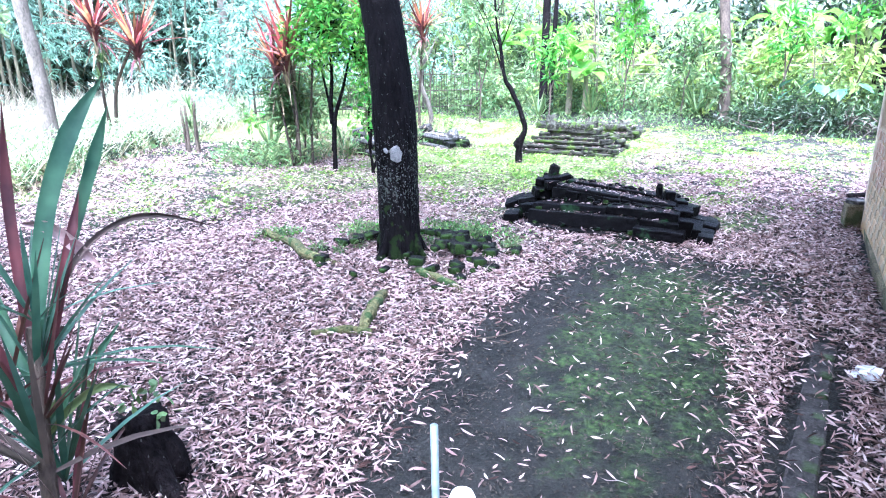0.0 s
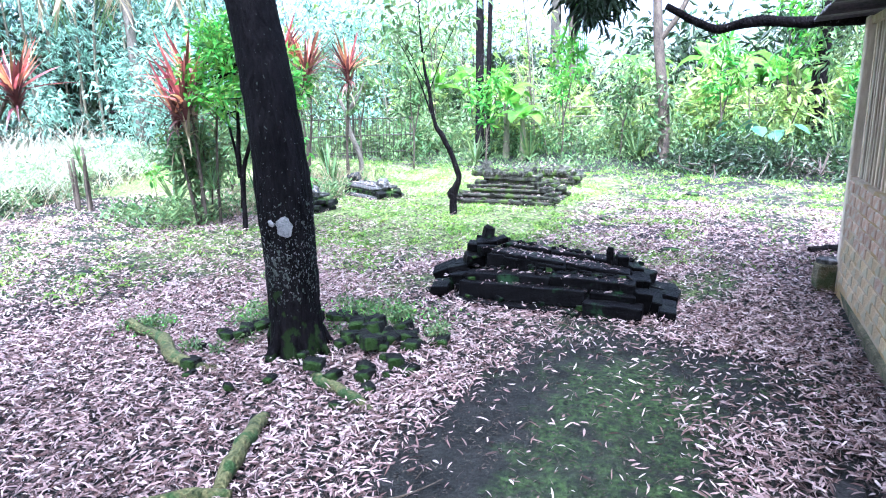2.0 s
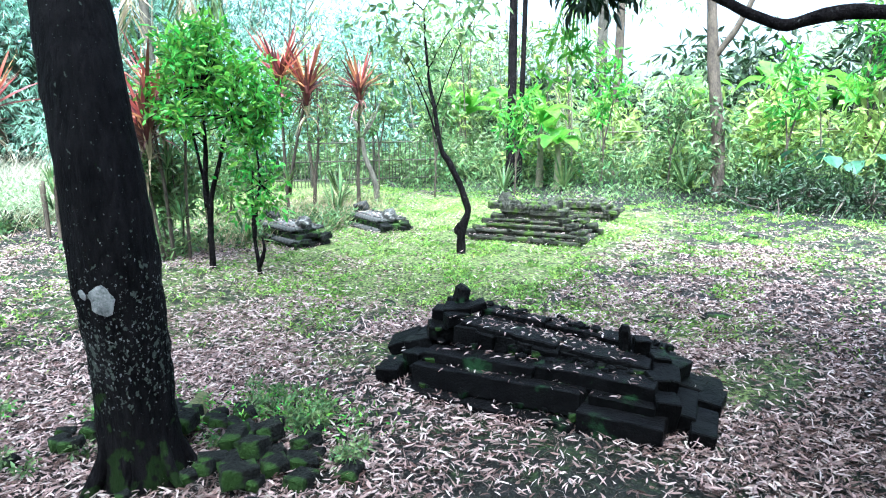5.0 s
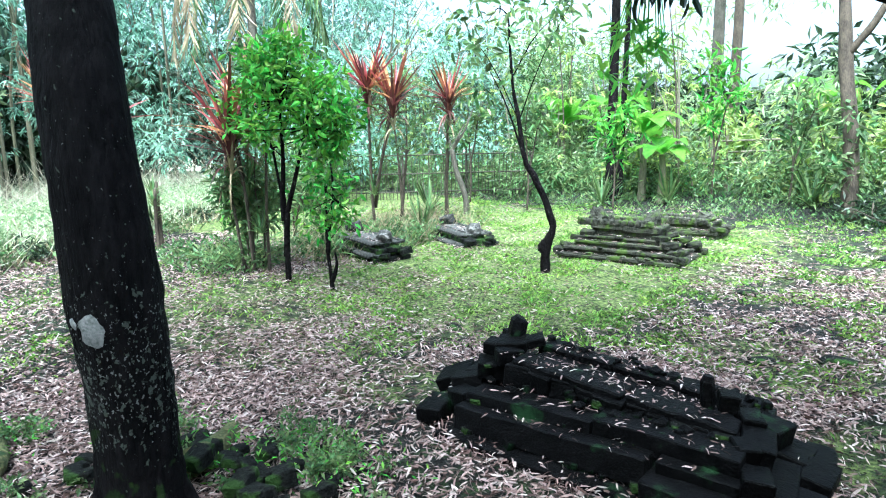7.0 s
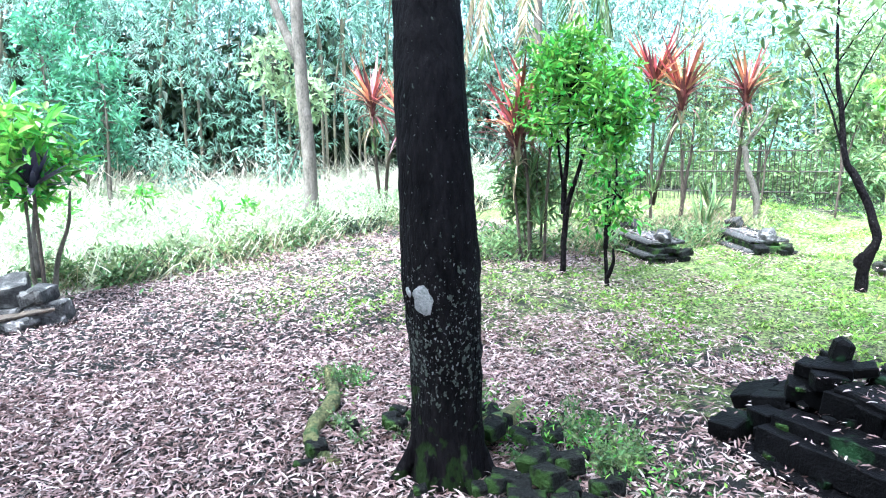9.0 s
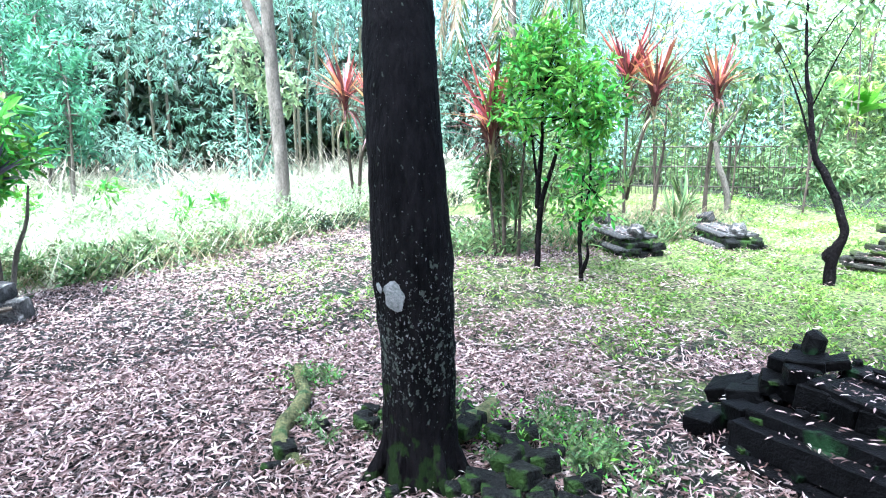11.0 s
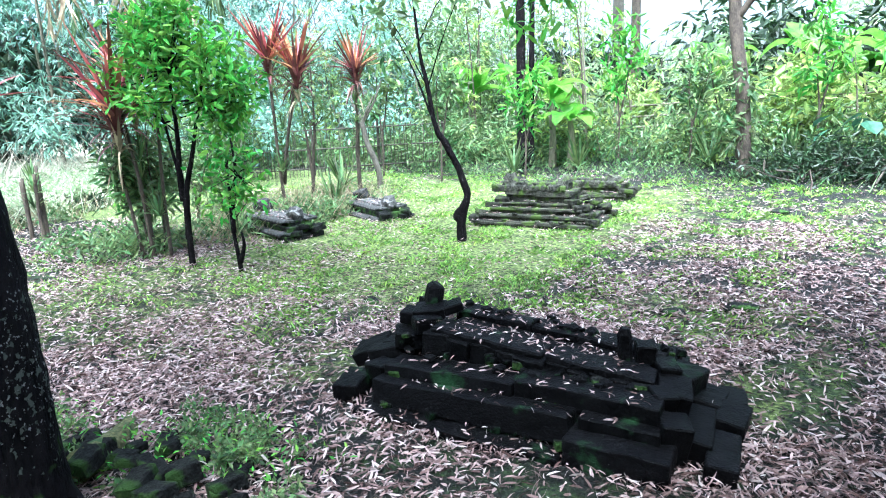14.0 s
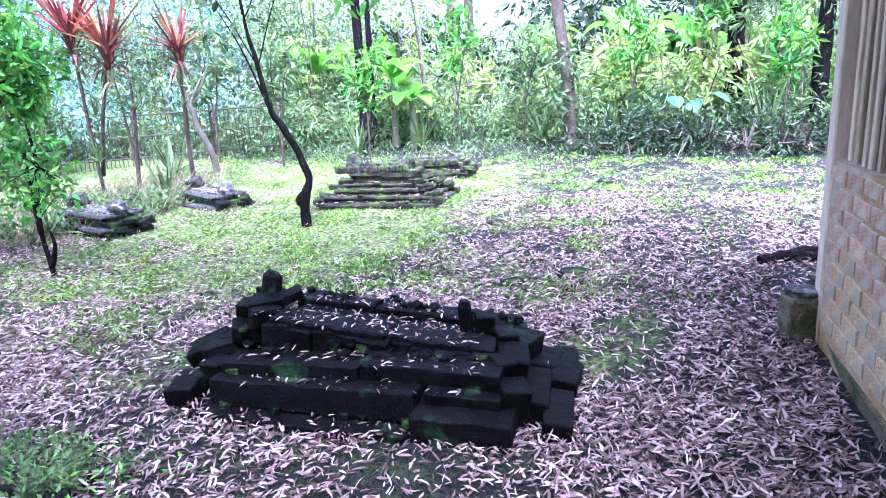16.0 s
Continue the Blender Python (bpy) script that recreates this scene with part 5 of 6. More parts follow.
slim_tree("tree", (-10.4, 4.56), [[(0.05, 0, -0.1), (0.0, 0, 1.2), (-0.1, -0.05, 2.7), (-0.1, -0.1, 5.5)], [(-0.1, -0.05, 2.6), (-0.25, -0.3, 3.3), (-0.6, -0.8, 5.0)]], [(0.12, 0.105, 0.1, 0.08), (0.08, 0.07, 0.05)], PALE_BARK, "pale smooth forked tree trunk in tall grass")
slim_tree("tree", (-6.96, 14.9), [[(0, 0, -0.1), (0.02, 0, 1.5), (0.05, 0.05, 5.5)], [(0.16, 0.1, -0.1), (0.2, 0.1, 1.5), (0.3, 0.15, 5.0)]], [(0.12, 0.10, 0.08), (0.07, 0.06, 0.05)], BARK, "two dark straight trunks behind the graves", [((0.2, 0, 5.6), (1.6, 1.6, 0.9), 60)])
slim_tree("tree", (-7.5, 22.0), [[(0, 0, -0.1), (0.05, 0, 3), (0.05, 0.05, 9)]], [(0.2, 0.17, 0.12)], PALE_BARK, "tall pale straight trunk beyond the yard", [((0.2, 0, 9.0), (2.2, 2.2, 1.6), 90)], leaf=(0.3, 0.1))
slim_tree("tree", (-6.3, 20.0), [[(0, 0, -0.1), (0.05, 0, 3), (0.1, 0.05, 8)]], [(0.14, 0.12, 0.1)], BROWN_BARK, "slim brown trunk beyond the yard", [((0.2, 0, 8.0), (2, 2, 1.6), 80)], BRIGHT, (0.3, 0.1))
slim_tree("tree", (-2.64, 14.2), [[(0.15, 0, -0.1), (0.1, 0, 1.2), (-0.05, 0, 2.4), (-0.25, 0.1, 4.6)], [(-0.05, 0, 2.5), (0.35, 0, 3.1), (0.8, 0.1, 4.2)]], [(0.12, 0.11, 0.1, 0.06), (0.06, 0.05, 0.03)], BROWN_BARK, "grey brown forked tree with climbing leaves", [((0.05, 0, 1.1), (0.35, 0.35, 0.8), 26)], GREEN, (0.2, 0.07))
slim_tree("tree", (0.15, 16.2), [[(0, 0, -0.1), (0.02, 0, 1.6), (0.12, 0.05, 5.0)]], [(0.2, 0.15, 0.12)], BARK, "dark trunk in the back undergrowth", [((0.1, 0, 2.5), (0.8, 0.8, 1.2), 40)], GREEN, (0.24, 0.05))
slim_tree("tree", (1.5, 15.8), [[(0, 0, -0.1), (0.02, 0, 1.6), (0.2, 0.05, 5.0)]], [(0.16, 0.13, 0.1)], BARK, "dark trunk near the house in undergrowth", [((0.1, 0, 2.8), (0.9, 0.9, 1.2), 40)], GREEN, (0.24, 0.05))


# banana plants and broad leaves behind the graves
def banana(place, tall, n, size, label="banana plant with broad yellow green leaves"):
    ob = thing("banana_plant", on_ground(*place), label, "banana plant", "banana plants")
    part("trunk", tube(Geo(), bent([(0, 0, -0.1), (0.02, 0, tall * 0.5), (0, 0, tall)], 4), (0.09, 0.07, 0.05), 9, 0.01, 6), BAMBOO, ob, smooth=True)
    for k in range(n):
        a = k * 2.4 + rng.uniform(-0.3, 0.3)
        out = np.array((math.cos(a), math.sin(a), 0))
        s = size * rng.uniform(0.75, 1.1)
        t = np.linspace(0, 1, 12)[:, None]
        rise = rng.uniform(0.55, 1.15)
        line = np.array((0, 0, tall)) + s * (t * out * (1.1 - 0.5 * rise) + (t * rise - 0.75 * t ** 2.2) * np.array((0, 0, 1)))
        side = np.array((-math.sin(a), math.cos(a), 0))
        w = 0.235 * s * np.sin(np.pi * np.clip(t * 0.97 + 0.03, 0, 1)) ** 0.6 * smooth(0.02, 0.2, t) * (1 + 0.1 * rng.normal(size=t.shape))
        v = np.concatenate([line - side * w + (0, 0, 1) * w * 0.25, line, line + side * w + (0, 0, 1) * w * 0.25])
        q = [(i, i + 1, i + 13, i + 12) for i in range(11)] + [(i + 12, i + 13, i + 25, i + 24) for i in range(11)]
        part("leaf", Geo().add(v, q), YELLOW_LEAF, ob, smooth=True)


for p in ((-6.3, 15.0, 1.35, 7, 1.15), (-5.8, 14.8, 0.95, 6, 0.95), (-7.3, 15.6, 1.9, 7, 1.2), (-2.0, 18.5, 1.6, 7, 1.7), (-0.6, 19.5, 1.4, 7, 1.7), (-9.5, 17.0, 1.5, 7, 1.6), (0.8, 18.2, 1.2, 6, 1.6), (-4.0, 19.0, 1.5, 7, 1.6)):
    banana(p[:2], *p[2:])


# bamboo fence at the back
def build_fence():
    ob = thing("bamboo_fence", on_ground(-8.5, 14.15), "grey weathered bamboo fence with thin upright canes", "fence")
    d = np.array((-0.725, -0.69, 0))
    lift = lambda s: float(height(-8.5 + d[0] * s, 14.15 + d[1] * s)) - float(height(-8.5, 14.15))
    for s in np.arange(0, 5.6, 0.075):
        tall = rng.uniform(1.0, 1.12) if rng.uniform() < 0.8 else rng.uniform(0.6, 1.1)
        p = d * s + (0, 0, lift(s) - 0.05)
        part("cane", tube(Geo(), [p, p + (rng.normal(0, 0.03), rng.normal(0, 0.03), tall)], (0.009, 0.008), 5), FENCE, ob)
    for s in (0.0, 1.4, 2.8, 4.2, 5.6):
        p = d * s + (0, 0.03, lift(s) - 0.05)
        part("post", tube(Geo(), [p, p + (0, 0, 1.2)], (0.028, 0.025), 7), FENCE, ob)
    for z in (0.22, 0.62, 1.02):
        part("rail", tube(Geo(), [d * -0.1 + (0.02, -0.02, z), d * 5.7 + (0.02, -0.02, z + lift(5.6))], (0.016, 0.014), 6), FENCE, ob)
    for k in range(3):
        rail = thing("bamboo_rail", on_ground(-3.5 + k * 0.2, 17.2), "pale bamboo pole tied across the back growth", "bamboo pole", "poles of the back fence")
        part("cane", tube(Geo(), bent([(-2.5, 0.3, 0.45 + 0.25 * k), (0, 0, 0.5 + 0.24 * k), (2.6, -0.2, 0.45 + 0.26 * k)], 4), (0.025, 0.02), 6, 0.01, 3), BAMBOO, rail)
        for w in (-2.4, 2.5):
            part("stake", tube(Geo(), [(w, 0.2 - 0.1 * w * 0.5, -0.1), (w, 0.2 - 0.1 * w * 0.5, 1.1)], (0.02, 0.02), 6), BAMBOO, rail)


build_fence()


# ---- grass, weeds and undergrowth ----
def field(name, n, box, density, length, width, mat, label, shape="blade", lean=0.55, jitter=0.0, category="grass"):
    x, y = rng.uniform(box[0], box[1], n), rng.uniform(box[2], box[3], n)
    cl = np.array([noise.noise(Vector((a * 0.9, b * 0.9, 9.0))) for a, b in zip(x, y)])
    keep = rng.uniform(0, 1, n) < density(x, y) * np.clip(1 + 1.2 * cl, 0.05, 1.6)
    x, y = x[keep], y[keep]
    k = len(x)
    a = rng.uniform(0, 2 * np.pi, k)
    ways = np.stack([np.cos(a) * lean, np.sin(a) * lean, rng.uniform(0.35, 1, k)], -1)
    p = np.stack([x, y, height(x, y) + rng.uniform(0, 1, k) * jitter], -1)
    g = leaves(Geo(), p, ways, rng.uniform(length[0], length[1], k), rng.uniform(width[0], width[1], k), shape, 0.6)
    return tagged(part(name, g, mat), label, category, kind="stuff")


def lawn_at(x, y):
    d = 0.9 * blob(x, y, -4.2, 8.2, 3.2, 2.4, 20) + 0.7 * smooth(8.6, 10.5, y + 0.1 * x) * smooth(14.5, 13.5, y)
    d = np.maximum(d, 0.5 * blob(x, y, -7.5, 5.0, 2.3, 2.2))
    d = np.maximum(d, 0.3 * blob(x, y, -1.6, 7.4, 1.5, 1.0))
    rough = np.array([noise.noise(Vector((a * 1.9, b * 1.9, 2.0))) + 0.6 * noise.noise(Vector((a * 6, b * 6, 7.0))) for a, b in zip(x, y)])
    return d * (1 - 0.9 * meadow_at(x, y)) * (x < 1.5) * smooth(-0.12, 0.3, rough)


def edge_at(x, y):
    """Weeds along the yard's edge."""
    e = x + 0.62 * (y - 4.2) + 9.3
    band = np.exp(-((e + 0.35) / 0.55) ** 2) * (y > 0) * (y < 11)
    back = np.exp(-((y - 14.6 - 0.1 * x) / 0.8) ** 2) * (x > -9) * (x < 3)
    mid = 0.8 * blob(x, y, -7.6, 9.6, 1.1, 2.6, 20) * smooth(-6.8, -7.4, x)
    return np.maximum(np.maximum(band, back), mid)


field("lawn_grass", 230000, (-10, 1.4, 3, 14.5), lawn_at, (0.02, 0.08), (0.008, 0.022), LAWN, "short patchy green grass and creeping herbs", "kite", 0.9)
field("meadow_grass", 90000, (-26, -8, -4, 15), lambda x, y: meadow_at(x, y) * np.clip(1.6 - 0.06 * np.abs(x + 9), 0.5, 1), (0.3, 0.75), (0.012, 0.025), MEADOW, "tall green grass of the open field, bleached in colour for its glare", lean=0.5)
field("field_edge_grass", 30000, (-15, -8, -1, 13), meadow_at, (0.2, 0.6), (0.01, 0.024), MEADOW, "seeding grass at the field's near edge, bleached in colour for its glare", lean=0.6)
field("edge_weeds", 26000, (-12, 2.5, 0, 16.5), edge_at, (0.05, 0.14), (0.018, 0.04), GREEN, "low green weeds at the yard's edge", "kite", 0.9, 0.17, "weeds")
field("edge_grass", 8000, (-12, 2.5, 0, 16.5), edge_at, (0.2, 0.45), (0.01, 0.022), GREEN, "long arching grass in the weeds", "blade", 0.7)
field("dry_stalks", 14000, (-12.5, -7, 0, 11), edge_at, (0.25, 0.75), (0.006, 0.012), DRY_STRAP, "dry thin stalks among the weeds", "blade", 0.5)
field("tree_herbs", 5200, (-4.4, -2.0, 3.2, 5.0), lambda x, y: blob(x, y, -2.75, 4.42, 0.42, 0.24, 20) + 0.6 * blob(x, y, -3.4, 4.1, 0.5, 0.3) + 0.4 * blob(x, y, -4.2, 3.5, 0.3, 0.2), (0.018, 0.045), (0.007, 0.016), BRIGHT, "small green herbs between the stones", "kite", 1.0, 0.12, "weeds")


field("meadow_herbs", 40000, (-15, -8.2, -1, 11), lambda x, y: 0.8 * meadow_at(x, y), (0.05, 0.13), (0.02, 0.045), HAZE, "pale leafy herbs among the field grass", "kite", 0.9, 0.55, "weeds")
field("edge_herbs", 8000, (-11.5, -7.2, 0.5, 9.5), edge_at, (0.06, 0.15), (0.024, 0.055), GREEN, "broad-leaved green herbs along the field's edge", "kite", 0.9, 0.18, "weeds")
field("dark_weeds", 16000, (-9.4, -6.6, 5.4, 10.2), lambda x, y: 0.8 * blob(x, y, -8.0, 6.6, 0.8, 0.6) + 0.7 * blob(x, y, -7.8, 8.9, 0.7, 1.2), (0.06, 0.16), (0.02, 0.045), GREEN, "dark leafy weeds round the shrubs' feet", "kite", 0.9, 0.25, "weeds")


def build_tree_ferns():
    """Small bright ferns in tufts between the stones."""
    local = np.random.default_rng(83)
    g = Geo()
    for cx, cy, rx, ry, n in ((-2.78, 4.45, 0.4, 0.24, 34), (-3.5, 4.05, 0.45, 0.25, 22), (-4.2, 3.55, 0.22, 0.16, 7), (-2.3, 4.3, 0.2, 0.2, 5), (-3.45, 3.5, 0.2, 0.14, 4)):
        for _ in range(n):
            x, y = cx + local.normal(0, 0.5) * rx, cy + local.normal(0, 0.5) * ry
            spot = (x, y, float(height(x, y)) + local.uniform(0.03, 0.09))
            clumps(g, ball(6, spot, (0.06, 0.06, 0.035), 0.1)[0], 8, 0.035, 0.036, 0.017, "kite", 0.1)
    tagged(part("tree_ferns", g, GREEN), "small bright ferns in tufts between the stones", "fern", kind="stuff")


build_tree_ferns()
field("pale_stalks", 5200, (-17, -10, -2, 11), lambda x, y: 0.8 * smooth(-11.0, -13.5, x + 0.3 * (y - 4)), (0.7, 1.9), (0.012, 0.022), PALE_STRAP, "tall dry bent stalks in the field", "blade", 0.6)


def thicket(name, places, size, per, leaf, mat, label, category, droop=0.5, spread=0.5):
    """A wall of foliage: many sprays of leaves about uneven centres."""
    g = Geo()
    for (x, y, z), (sx_, sy_, sz_), n in zip(places, size, per):
        c, _ = ball(n, (x, y, float(height(x, y)) + z), (sx_, sy_, sz_), 0.15)
        c = c[c[:, 2] > 0.1]
        clumps(g, c, 15, spread, leaf[0], leaf[1], "kite", droop)
    return tagged(part(name, g, mat), label, category, kind="stuff")


def build_bamboo():
    """The bamboo grove behind the field."""
    local = np.random.default_rng(17)
    canes = Geo()
    for _ in range(130):
        x, y = local.uniform(-24, -16.5), local.uniform(-6, 21)
        top = np.array((local.normal(0, 1.2) + 1.4, local.normal(0, 1.0), local.uniform(5, 9)))
        b = np.array((x, y, float(height(x, y)) - 0.1))
        tube(canes, bent([b, b + top * (0.1, 0.1, 0.5), b + top], 3), (0.045, 0.035, 0.015), 5)
    tagged(part("bamboo_grove", canes, BAMBOO), "grove of bamboo canes behind the field", "bamboo", kind="stuff")
    sprays = Geo()
    for _ in range(330):
        z = local.uniform(1.3, 8.0)
        at = np.array((local.uniform(-21, -15.8) + 0.22 * z, local.uniform(-7, 21), z))
        c, _ = ball(30, at, (1.0, 1.1, 0.8), 0.1)
        fans(sprays, c[c[:, 2] > 0.5], 9, 0.21, 0.031)
    tagged(part("bamboo_foliage", sprays, BLUE_LEAF), "drooping blue green bamboo leaves", "bamboo", kind="stuff")
    # Darker copy of the bamboo leaves, shade painted by colour.
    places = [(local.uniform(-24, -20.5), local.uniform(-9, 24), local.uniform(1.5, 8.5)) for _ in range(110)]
    thicket("inner_foliage", places, [(1.8, 1.8, 1.4)] * 110, [30] * 110, (0.36, 0.07), SHADED_LEAF, "bamboo leaves inside the grove, coloured darker for its shade", "bamboo", 0.9, 0.6)
    # Near-black leaf mass that stands for the shade deep in the grove.
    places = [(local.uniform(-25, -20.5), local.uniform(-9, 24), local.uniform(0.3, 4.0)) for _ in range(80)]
    thicket("grove_shade", places, [(2.2, 2.2, 1.6)] * 80, [26] * 80, (0.6, 0.22), DARK_LEAF, "dark leaf mass that stands for shade deep in the bamboo grove", "bamboo", 0.7, 0.9)


build_bamboo()


def build_back_growth():
    local = np.random.default_rng(23)
    for name, n, xr, yr, zr, s, per, leaf, mat, label in (
            ("back_undergrowth", 26, (-8.5, 3.0), (15.0, 16.6), (0.1, 0.55), 0.75, 30, (0.17, 0.05), GREEN, "dense green undergrowth behind the yard"),
            # HAZE rows: far growth with aerial haze painted into the leaves.
            ("back_bushes", 20, (-11, 4.5), (17, 21), (0.4, 1.9), 1.1, 12, (0.26, 0.07), HAZE, "yellow green bushes beyond the yard, paled as if by haze"),
            ("far_trees", 24, (-20, 8), (23, 34), (1.0, 7.0), 2.0, 14, (0.42, 0.12), HAZE, "green trees far behind the yard, haze put into their colour"),
            ("left_bushes", 26, (-15.5, -10.5), (9.5, 17), (0.6, 3.4), 1.0, 30, (0.2, 0.06), BLUE_LEAF, "green bushes between the field and the fence"),
            ("fence_bushes", 30, (-16, -8), (15.5, 23), (0.5, 3.6), 1.1, 30, (0.18, 0.05), GREEN, "green growth behind the bamboo fence"),
            ("low_back_bushes", 46, (-14, 8), (16.8, 22), (0.1, 0.7), 1.0, 18, (0.2, 0.06), HAZE, "low green growth beyond the yard, paled as if by haze"),
            ("far_bushes", 40, (-16, 9), (21, 29), (0.2, 2.2), 1.5, 16, (0.34, 0.11), HAZE, "green bushes far behind the yard, paled as if by haze"),
            # Low leaves coloured dark to paint the shade under the bushes.
            ("shaded_undergrowth", 26, (-2.4, 3.6), (13.9, 14.7), (0.0, 0.16), 0.4, 28, (0.17, 0.045), DARK_LEAF, "low leaves along the yard's back edge, coloured dark as shade under bushes"),
            ("bright_bushes", 13, (-7.5, 4.2), (16.0, 18.5), (0.2, 1.2), 0.7, 16, (0.3, 0.12), SUNLIT, "large-leaved bushes behind the yard, coloured as if sunlit"),
            ("fence_foot_growth", 60, (-15, -8.3), (13.8, 17.5), (0.0, 0.5), 0.7, 22, (0.2, 0.055), GREEN, "low green growth along the fence"),
            # Dark leaf mass put in as shade behind the lit growth.
            ("deep_shade", 46, (-15, 4), (19.5, 23), (0.2, 2.6), 1.2, 15, (0.4, 0.13), DARK_LEAF, "dark leaf mass that stands for shade in the back growth"),
            ("field_bushes", 5, (-15.4, -14.0), (1.5, 9.5), (0.4, 1.6), 0.55, 20, (0.2, 0.05), BLUE_LEAF, "blue green bushes at the far side of the field"),
            # Unseen leaf masses behind the start, added to block light from the rear.
            ("rear_trees", 46, (-9, 4), (-7, -3.2), (0.6, 7.5), 1.5, 26, (0.4, 0.14), DARK_LEAF, "unseen dark leaf mass added behind the start to block light"),
            ("rear_canopy", 8, (-5, 3), (-5.0, -1.5), (6.2, 7.4), 1.4, 22, (0.34, 0.12), DARK_LEAF, "unseen leaf canopy added over the start to block light")):
        places = [(local.uniform(*xr), local.uniform(*yr), local.uniform(*zr)) for _ in range(n)]
        thicket(name, places, [(s, s, s * 0.7)] * n, [per] * n, leaf, mat, label, "bushes")


build_back_growth()


def build_edge_clumps():
    """Ragged clumps of weeds and dry stems between the leaf litter and the field."""
    local = np.random.default_rng(61)
    for name, n, r, tall, leaf, mat, label in (("weed_clumps", 60, (0.1, 0.22), (0.04, 0.24), (0.1, 0.034), GREEN, "ragged green weed clumps at the field's edge"),
                                               ("dark_weed_clumps", 26, (0.1, 0.2), (0.04, 0.2), (0.09, 0.03), DARK_LEAF, "dark low weeds under the field's edge"),
                                               ("pale_weed_clumps", 110, (0.12, 0.26), (0.05, 0.35), (0.11, 0.03), HAZE, "pale green weed clumps in the field")):
        g = Geo()
        for _ in range(n):
            y = local.uniform(0.2, 10.5)
            x = -9.3 - 0.62 * (y - 4.2) - (local.uniform(-0.15, 0.7) if mat is not HAZE else local.uniform(0.2, 2.4))
            rad = local.uniform(*r)
            c, _ = ball(16, (x, y, float(height(x, y)) + local.uniform(*tall)), (rad, rad, rad * 0.8), 0.1)
            clumps(g, c[c[:, 2] > 0.03], 9, 0.1, leaf[0], leaf[1], "kite", 0.2)
        tagged(part(name, g, mat), label, "weeds", kind="stuff")


build_edge_clumps()


def build_fence_canes():
    """Slim leaning stems with hanging bunches of leaves behind the fence and the back edge."""
    local = np.random.default_rng(71)
    canes, sprays, thin = Geo(), Geo(), Geo()
    for k in range(85):
        x = local.uniform(-14, 3.5)
        y = local.uniform(15.2, 19.5)
        tall = local.uniform(2.2, 5.0) if x < -5.5 or x > 1.0 else local.uniform(0.9, 2.1)
        b = np.array((x, y, float(height(x, y)) - 0.05))
        lean = np.array((local.normal(0, 0.35), local.normal(0, 0.3), tall))
        line = bent([b, b + lean * (0.25, 0.25, 0.5), b + lean], 4)
        tube(canes if k % 2 else thin, line, (0.022, 0.018, 0.008), 5)
        nodes = line[3:] + local.normal(0, 0.16, (len(line) - 3, 3))
        fans(sprays, np.repeat(nodes, 2, 0) + local.normal(0, 0.2, (2 * len(nodes), 3)), 7, 0.26, 0.042, 0.6)
    tagged(part("thin_canes", canes, BAMBOO), "slim pale stems behind the fence", "bamboo", kind="stuff")
    tagged(part("thin_stems", thin, BROWN_BARK), "slim brown stems in the back growth", "bamboo", kind="stuff")
    tagged(part("cane_foliage", sprays, SUNLIT), "narrow yellow green leaves on the slim stems, coloured as if sunlit", "bamboo", kind="stuff")


build_fence_canes()


# slender saplings, ferns and columnar shrubs at the back and by the field
for x, y, h, mat in ((-7.6, 12.8, 2.2, GREEN), (-6.2, 13.6, 2.0, BRIGHT), (-4.9, 15.0, 2.6, BRIGHT), (-3.6, 15.2, 2.0, GREEN), (-1.6, 15.4, 2.4, BRIGHT), (0.9, 15.2, 1.9, BRIGHT), (2.4, 15.4, 2.3, GREEN), (-0.4, 16.0, 3.0, BRIGHT), (-8.9, 12.6, 2.4, GREEN), (3.2, 16.2, 3.0, BRIGHT)):
    leafy_shrub("sapling", (x, y), [[(0, 0, -0.05), (0.03, 0, h * 0.35), (-0.05, 0.03, h * 0.7), (0.05, 0, h)], [(0, 0, h * 0.3), (0.1, 0.05, h * 0.5), (0.2, 0.05, h * 0.7), (0.3, 0.1, h * 0.85)]],
                [((0.05, 0, h * 0.95), (0.4, 0.4, 0.3)), ((0.25, 0.1, h * 0.75), (0.3, 0.3, 0.3)), ((-0.1, 0, h * 0.6), (0.28, 0.28, 0.3))], (0.2, 0.06), mat, 33, 9, "slender leafy sapling in the back growth", "tree", BROWN_BARK, 0.02, "saplings of the back growth", 0.3)
for x, y, size in ((-3.2, 15.0, 0.8), (-1.9, 14.9, 0.7), (0.6, 14.8, 0.9), (1.8, 15.0, 0.8), (-5.6, 14.7, 0.7), (-6.6, 13.9, 0.7), (-7.7, 10.0, 0.6), (-8.6, 7.3, 0.6), (-7.4, 7.9, 0.5), (-8.8, 11.3, 0.7)):
    fern = thing("fern", on_ground(x, y), "arching green clump of long narrow leaves", "fern", "ferns of the back growth")
    part("leaf_rosette", straps(Geo(), (0, 0, 0.02), 34, size, 0.045, 1.1, 0.45, 0.1), GREEN, fern)
